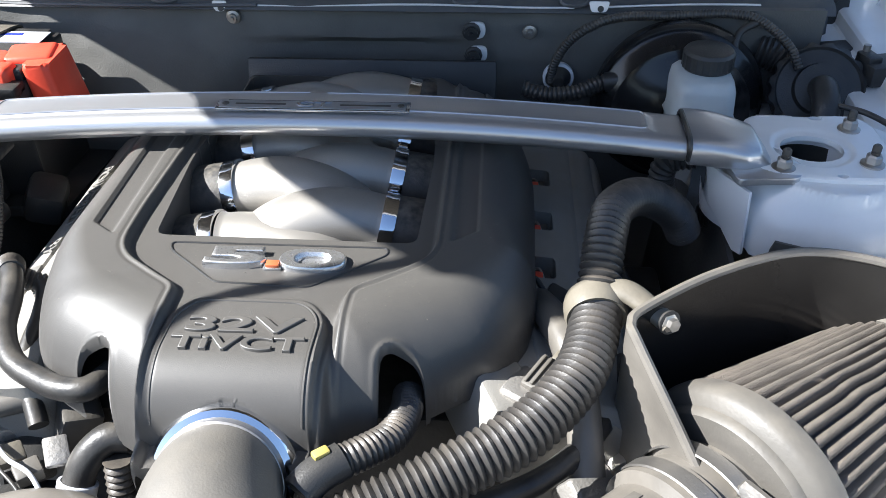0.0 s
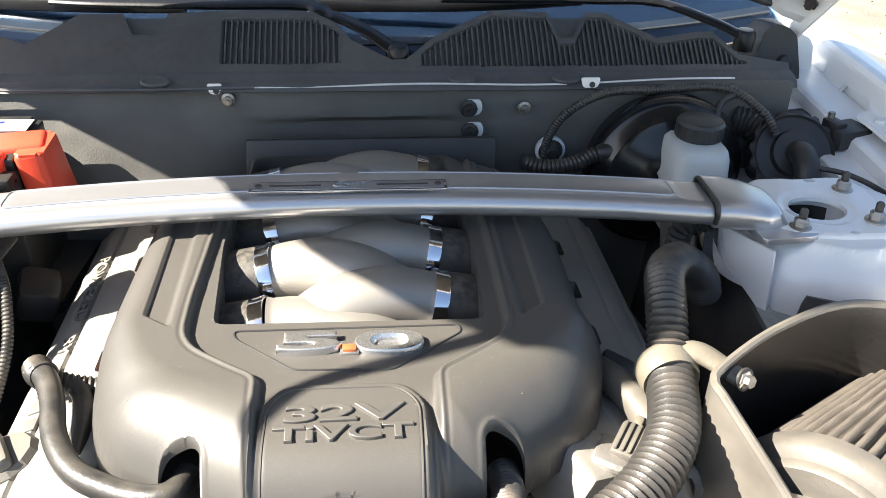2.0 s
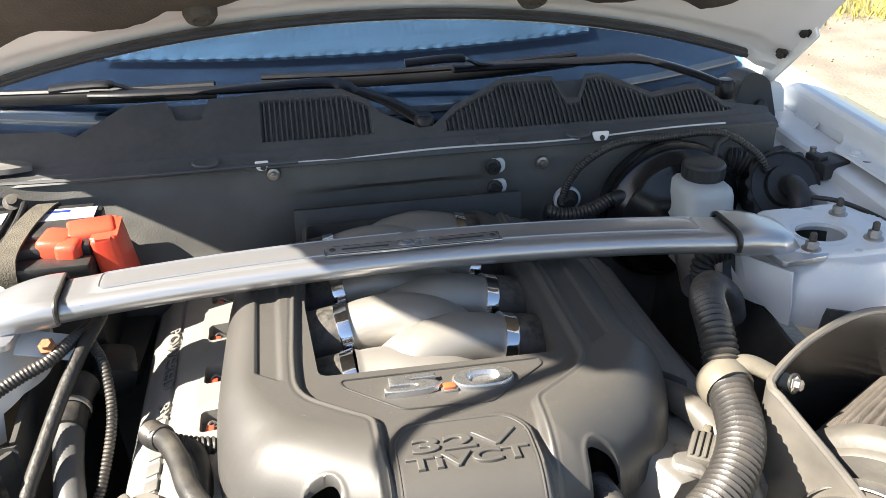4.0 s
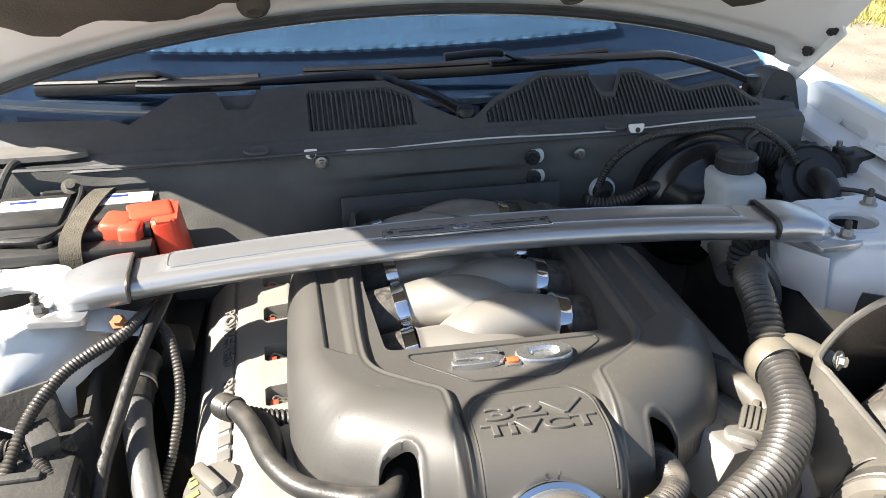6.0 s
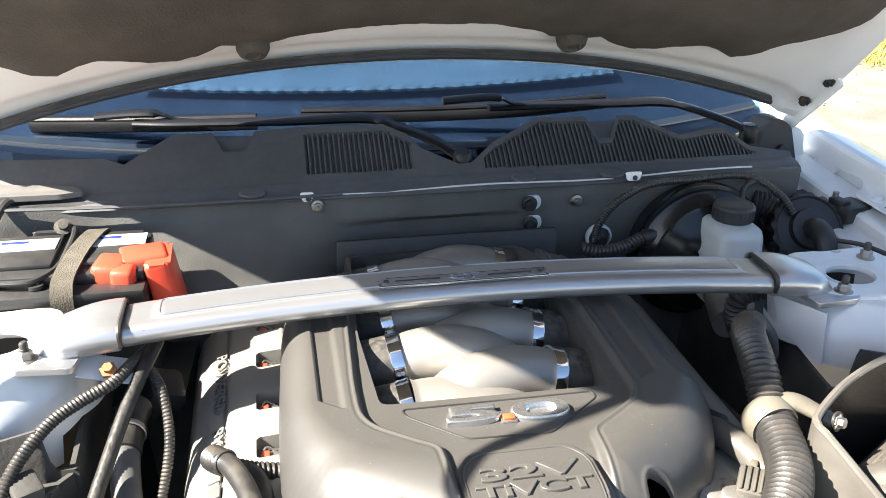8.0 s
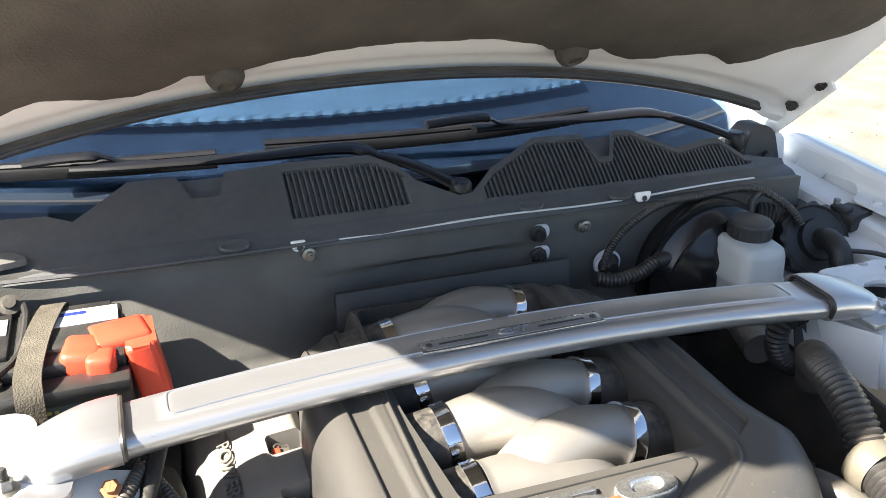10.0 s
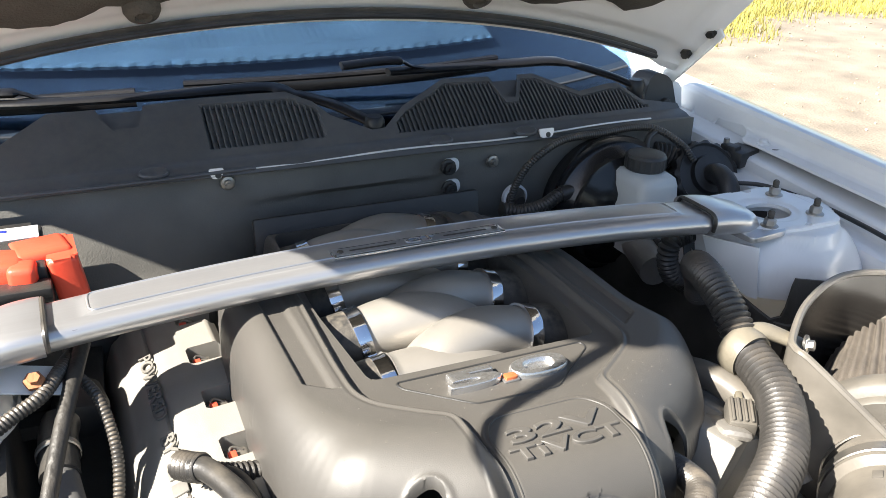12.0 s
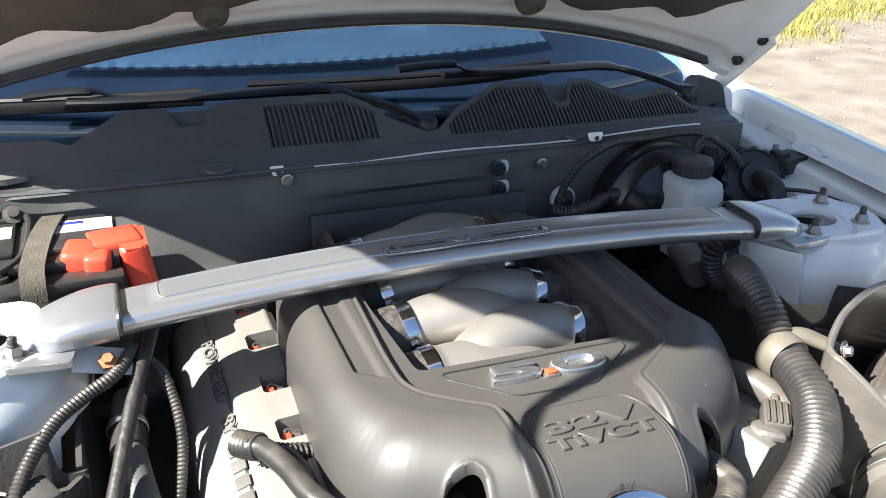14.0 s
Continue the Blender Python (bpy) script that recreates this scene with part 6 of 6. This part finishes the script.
part("clip", block((0.014, 0.009, 0.006), pose(0.073, -0.366, 0.845, 0, 0, 38), 0.002), YELLOW, sp, "bright yellow clip")
pc = thing("crankcase_hose", (-0.2, -0.25, 0.8), "satin black crankcase hose looping to the engine cover", "hose")
part("sleeve", tube([(-0.300, -0.126, 0.826), (-0.288, -0.135, 0.828), (-0.272, -0.170, 0.828), (-0.258, -0.215, 0.826), (-0.233, -0.253, 0.822), (-0.198, -0.275, 0.821), (-0.170, -0.288, 0.824), (-0.147, -0.288, 0.826), (-0.136, -0.262, 0.822)], 0.0112, 16, 8), RUBBER, pc)
part("end_fitting", corrugated([(-0.306, -0.106, 0.817), (-0.300, -0.118, 0.822), (-0.290, -0.132, 0.828)], 0.0145, 0.006, 0.002, 16), HOSE, pc, "ribbed end fitting")
part("lower_stub", corrugated([(-0.288, -0.126, 0.818), (-0.268, -0.121, 0.806), (-0.240, -0.116, 0.796)], 0.0115, 0.006, 0.0025, 14), TAPE, pc, "black ribbed branch to the cam cover")
cable("breather_branch", [(-0.285, -0.118, 0.812), (-0.262, -0.130, 0.806), (-0.252, -0.165, 0.800), (-0.247, -0.22, 0.785), (-0.22, -0.27, 0.755)], 0.0095, "black hose below the crankcase hose")
oc = thing("oil_filler_cap", (-0.315, -0.18, 0.76), "black oil filler cap with a yellow oil symbol", "oil cap")
om = pose(-0.316, -0.192, 0.775, 0, -18, 0)
part("body", lathe([(0.030, -0.02), (0.033, -0.015), (0.033, 0.006), (0.029, 0.012), (0, 0.013)], om, 12), DUSTY, oc, smooth=False)
part("grip", block((0.016, 0.056, 0.016), om @ pose(0, 0, 0.016, 0, 0, 30), 0.005), DUSTY, oc, "raised grip bar")
for k, (x, y, w, d) in enumerate(((-0.018, -0.012, 0.014, 0.008), (-0.018, 0.004, 0.010, 0.008), (-0.020, 0.014, 0.006, 0.004))):
    part("symbol", block((w, d, 0.001), om @ pose(x, y, 0.0135, 0, 0, 20), 0.0003), YELLOW, oc, "yellow printed oil symbol")

# ---- looms, pipes and castings low in the bay ----
def loom(pts, r, label, wrap=True):
    return cable("wiring_loom", pts, r * 0.82, label, wrap)


loom([(-0.385, 0.06, 0.86), (-0.398, 0.02, 0.866), (-0.416, -0.015, 0.864), (-0.445, -0.035, 0.858), (-0.475, -0.062, 0.850), (-0.500, -0.105, 0.835), (-0.515, -0.14, 0.812), (-0.525, -0.17, 0.79)], 0.0092, "black ribbed wiring loom hanging past the strut tower")
tape = loom([(-0.372, 0.06, 0.872), (-0.388, 0.005, 0.858), (-0.404, -0.04, 0.835), (-0.420, -0.085, 0.805), (-0.434, -0.13, 0.775), (-0.440, -0.20, 0.74), (-0.43, -0.28, 0.71)], 0.0098, "thick black taped wiring loom beside the engine", False)
for o in tape.children:
    o.data.materials[0] = TAPE
loom([(-0.385, 0.04, 0.85), (-0.366, 0.0, 0.838), (-0.358, -0.045, 0.80), (-0.368, -0.09, 0.755), (-0.385, -0.13, 0.71), (-0.39, -0.19, 0.66)], 0.0075, "black wiring loom loop next to the cam cover")
loom([(-0.505, -0.125, 0.80), (-0.475, -0.165, 0.79), (-0.445, -0.205, 0.775), (-0.41, -0.25, 0.75)], 0.010, "black taped loom crossing the fuse box")
loom([(-0.60, -0.11, 0.80), (-0.56, -0.115, 0.805), (-0.525, -0.12, 0.803)], 0.013, "ribbed loom entering the fuse box")
for k, col in enumerate((LABEL, RED, LABEL, BLUE)):
    cable("wire", [(-0.60, -0.092 + 0.004 * k, 0.815), (-0.56, -0.095 + 0.003 * k, 0.822 - 0.002 * k), (-0.52, -0.105, 0.812)], 0.0016, "thin bare coloured wire beside the loom", False, col)
pp = thing("coolant_pipe", (-0.40, -0.05, 0.7), "grey metal coolant pipe with a black rubber end", "coolant pipe")
part("tube", tube([(-0.412, -0.02, 0.778), (-0.405, -0.08, 0.762), (-0.392, -0.15, 0.742), (-0.375, -0.24, 0.71)], 0.0165, 20, 6), PIPE, pp)
part("rubber_end", tube([(-0.405, 0.045, 0.79), (-0.410, 0.02, 0.787), (-0.412, -0.03, 0.777)], 0.0195, 20, 5), RUBBER, pp, "black rubber hose end")
part("band", lathe([(0.0205, -0.004), (0.022, -0.003), (0.022, 0.003), (0.0205, 0.004)], aim((-0.411, 0.0, 0.784), (0, 1, 0.15)), 24, close=False), STEEL, pp, "thin hose band")


def build_fuse_box():
    f = thing("fuse_box", (-0.52, -0.18, 0.70), "black plastic fuse box with a stepped lid", "fuse box")
    part("body", block((0.15, 0.16, 0.09), pose(-0.530, -0.205, 0.735), 0.006), LINER, f)
    part("lid", block((0.146, 0.15, 0.02), pose(-0.530, -0.205, 0.788), 0.006), LINER, f)
    part("latch", block((0.035, 0.012, 0.022), pose(-0.50, -0.130, 0.795), 0.003), LINER, f, "lid latch")
    part("rib", block((0.10, 0.012, 0.008), pose(-0.535, -0.165, 0.80), 0.003), LINER, f, "raised lid rib")
    part("plug", block((0.030, 0.034, 0.026), pose(-0.492, -0.122, 0.812, 10, 0, 30), 0.004), LINER, f, "square black plug")
    return f


build_fuse_box()
wg = thing("wing_bracket", (-0.44, 0.01, 0.84), "white painted bracket with a rusty bolt below the brace", "bracket")
part("plate", block((0.06, 0.035, 0.003), pose(-0.425, 0.012, 0.868, 20, 15, 0), 0.001), WHITE, wg)
part("rusty_bolt", lathe([(0.010, 0), (0.010, 0.004), (0.006, 0.005), (0.006, 0.010), (0, 0.010)], pose(-0.420, 0.0, 0.872, 30), 6), RUST, wg, "rusty bolt head")
hv = thing("heater_valve", (-0.36, 0.15, 0.78), "black and grey valve block behind the cam cover", "valve")
part("body", block((0.05, 0.06, 0.05), pose(-0.385, 0.12, 0.755, 10, 20, 15), 0.012), BLACK, hv)

# castings in front of the engine
for pos, size, rot, name, label, material in (
        ((0.205, -0.245, 0.775), (0.055, 0.06, 0.07), (10, 20, 30), "bracket", "grey cast bracket beside the engine cover", CAST),
        ((0.262, -0.165, 0.775), (0.06, 0.10, 0.03), (0, 25, 10), "head_flange", "light grey machined head flange", CAST),
        ((0.245, -0.215, 0.79), (0.035, 0.12, 0.012), (-20, 10, -25), "pump_bracket", "pale grey stamped bracket", ALU),
        ((0.30, -0.29, 0.70), (0.05, 0.06, 0.04), (30, 10, 40), "bracket", "pale grey stamped bracket low in the bay", ALU),
        ((0.33, -0.24, 0.72), (0.03, 0.05, 0.05), (10, 40, 10), "bracket", "pale stamped bracket beside the shield", ALU),
        ((0.24, -0.33, 0.69), (0.03, 0.025, 0.03), (10, 0, 30), "bracket", "small white bracket low in the bay", LABEL),
        ((-0.275, -0.235, 0.70), (0.09, 0.05, 0.06), (0, 20, 35), "alternator_body", "ribbed cast alternator body", ALU),
        ((-0.205, -0.235, 0.73), (0.04, 0.05, 0.05), (10, 20, 35), "relay", "grey box relay in front of the engine", FLANGE),
        ((-0.245, -0.275, 0.71), (0.05, 0.045, 0.03), (0, 10, 40), "relay", "dusty black relay in front of the engine", BLACK)):
    tagged(part(name, block(size, pose(*pos, *rot), 0.006), material), label, name.split("_")[0])
cn = thing("connector", (0.253, -0.24, 0.79), "grey plastic sensor connector with a yellow lock", "connector")
part("body", block((0.030, 0.040, 0.026), pose(0.252, -0.240, 0.806, 10, 0, -35), 0.004), FLANGE, cn)
for k in range(4):
    part("ridge", block((0.003, 0.034, 0.004), pose(0.252, -0.240, 0.806, 10, 0, -35) @ pose(-0.010 + 0.0065 * k, 0, 0.014), 0.001), FLANGE, cn)
part("lock", block((0.008, 0.012, 0.008), pose(0.263, -0.222, 0.820, 10, 0, -35), 0.002), BEIGE, cn, "yellowed lock tab")
part("foil", block((0.012, 0.03, 0.022), pose(0.275, -0.245, 0.812, 10, 20, -15), 0.004), CHROME, cn, "crumpled bright foil tag")
cable("coolant_hose", [(0.25, -0.12, 0.80), (0.262, -0.165, 0.815), (0.275, -0.205, 0.812), (0.285, -0.25, 0.79), (0.29, -0.30, 0.75)], 0.0165, "dusty grey coolant hose beside the engine", False, SHIELD)
cable("lower_hose", [(0.335, -0.16, 0.76), (0.305, -0.25, 0.765), (0.25, -0.315, 0.765), (0.18, -0.35, 0.762), (0.12, -0.37, 0.76)], 0.011, "shiny black hose under the ribbed hose")
cable("sensor_lead", [(0.215, -0.30, 0.73), (0.245, -0.32, 0.725), (0.275, -0.325, 0.72), (0.30, -0.335, 0.715)], 0.008, "thin ribbed black sensor lead", True)
cable("fuel_line", [(0.315, 0.24, 0.74), (0.333, 0.14, 0.735), (0.350, 0.05, 0.73), (0.375, -0.05, 0.72)], 0.007, "thin black line beside the cam cover")
clp = thing("loom_clip", (0.262, -0.125, 0.8), "black plastic loom clip on the cam cover", "clip")
part("body", block((0.035, 0.045, 0.016), pose(0.268, -0.128, 0.803, 0, 20, -20), 0.004), BLACK, clp)
part("hook", tube([(0.255, -0.115, 0.81), (0.245, -0.108, 0.822), (0.238, -0.118, 0.826), (0.240, -0.128, 0.82)], 0.003, 8, 5), BLACK, clp, "curved hook")
# stamped brackets and plugs low on the front of the engine
for k, (x, y, z, w, d, h, rx, ry, rz, material, label) in enumerate((
        (-0.235, -0.305, 0.752, 0.030, 0.022, 0.012, 15, 10, 40, BEIGE, "dusty tan connector block in front of the engine"),
        (-0.210, -0.318, 0.748, 0.024, 0.020, 0.016, 10, 0, 40, FLANGE, "grey connector block in front of the engine"),
        (-0.225, -0.338, 0.738, 0.030, 0.018, 0.014, 0, 15, 35, BLACK, "black connector block in front of the engine"),
        (-0.188, -0.302, 0.758, 0.022, 0.030, 0.008, 20, 10, 30, ALU, "pale stamped bracket in front of the engine"))):
    tagged(part("connector_block", block((w, d, h), pose(x, y, z, rx, ry, rz), 0.003), material), label, "connector", "connectors in front of the engine")
cable("sensor_lead", [(-0.255, -0.290, 0.765), (-0.225, -0.318, 0.765), (-0.200, -0.330, 0.760), (-0.180, -0.350, 0.745)], 0.0022, "thin pale sensor wire", False, LABEL)
cable("sensor_lead", [(-0.262, -0.300, 0.755), (-0.23, -0.325, 0.757), (-0.205, -0.345, 0.75), (-0.19, -0.37, 0.735)], 0.0018, "thin black sensor wire")
fl = thing("radiator_hose", (-0.2, -0.35, 0.7), "dusty black upper radiator hose across the front", "hose")
part("sleeve", tube([(-0.10, -0.40, 0.745), (-0.15, -0.365, 0.735), (-0.205, -0.365, 0.735), (-0.26, -0.395, 0.725), (-0.34, -0.46, 0.70)], 0.029, 20, 8), SHIELD, fl)
th = thing("thermostat_hose", (-0.15, -0.29, 0.72), "dusty hose with a spring clamp in front of the engine", "hose")
part("sleeve", tube([(-0.120, -0.295, 0.775), (-0.138, -0.300, 0.775), (-0.156, -0.312, 0.76), (-0.166, -0.325, 0.735), (-0.172, -0.34, 0.71)], 0.0145, 18, 6), RUBBER, th)
part("spring_clamp", lathe([(0.0155, -0.008), (0.018, -0.007), (0.018, 0.007), (0.0155, 0.008)], aim((-0.166, -0.325, 0.735), (-0.2, -0.5, -0.8)), 20, close=False), LABEL, th, "pale spring clamp")
part("ear", block((0.010, 0.014, 0.008), pose(-0.160, -0.342, 0.742, 30, 0, 20), 0.002), LABEL, th, "clamp ear")
cable("sensor_lead", [(-0.098, -0.305, 0.78), (-0.095, -0.32, 0.76), (-0.090, -0.335, 0.73), (-0.085, -0.35, 0.70)], 0.009, "ribbed grey lead in front of the engine", True)
cable("sensor_lead", [(-0.125, -0.315, 0.765), (-0.125, -0.322, 0.74), (-0.124, -0.33, 0.715)], 0.013, "ribbed connector sleeve in front of the engine", True)
cable("bypass_hose", [(-0.36, -0.27, 0.75), (-0.30, -0.265, 0.76), (-0.26, -0.255, 0.765), (-0.235, -0.245, 0.765)], 0.012, "dusty grey hose low in front of the engine", False, SHIELD)
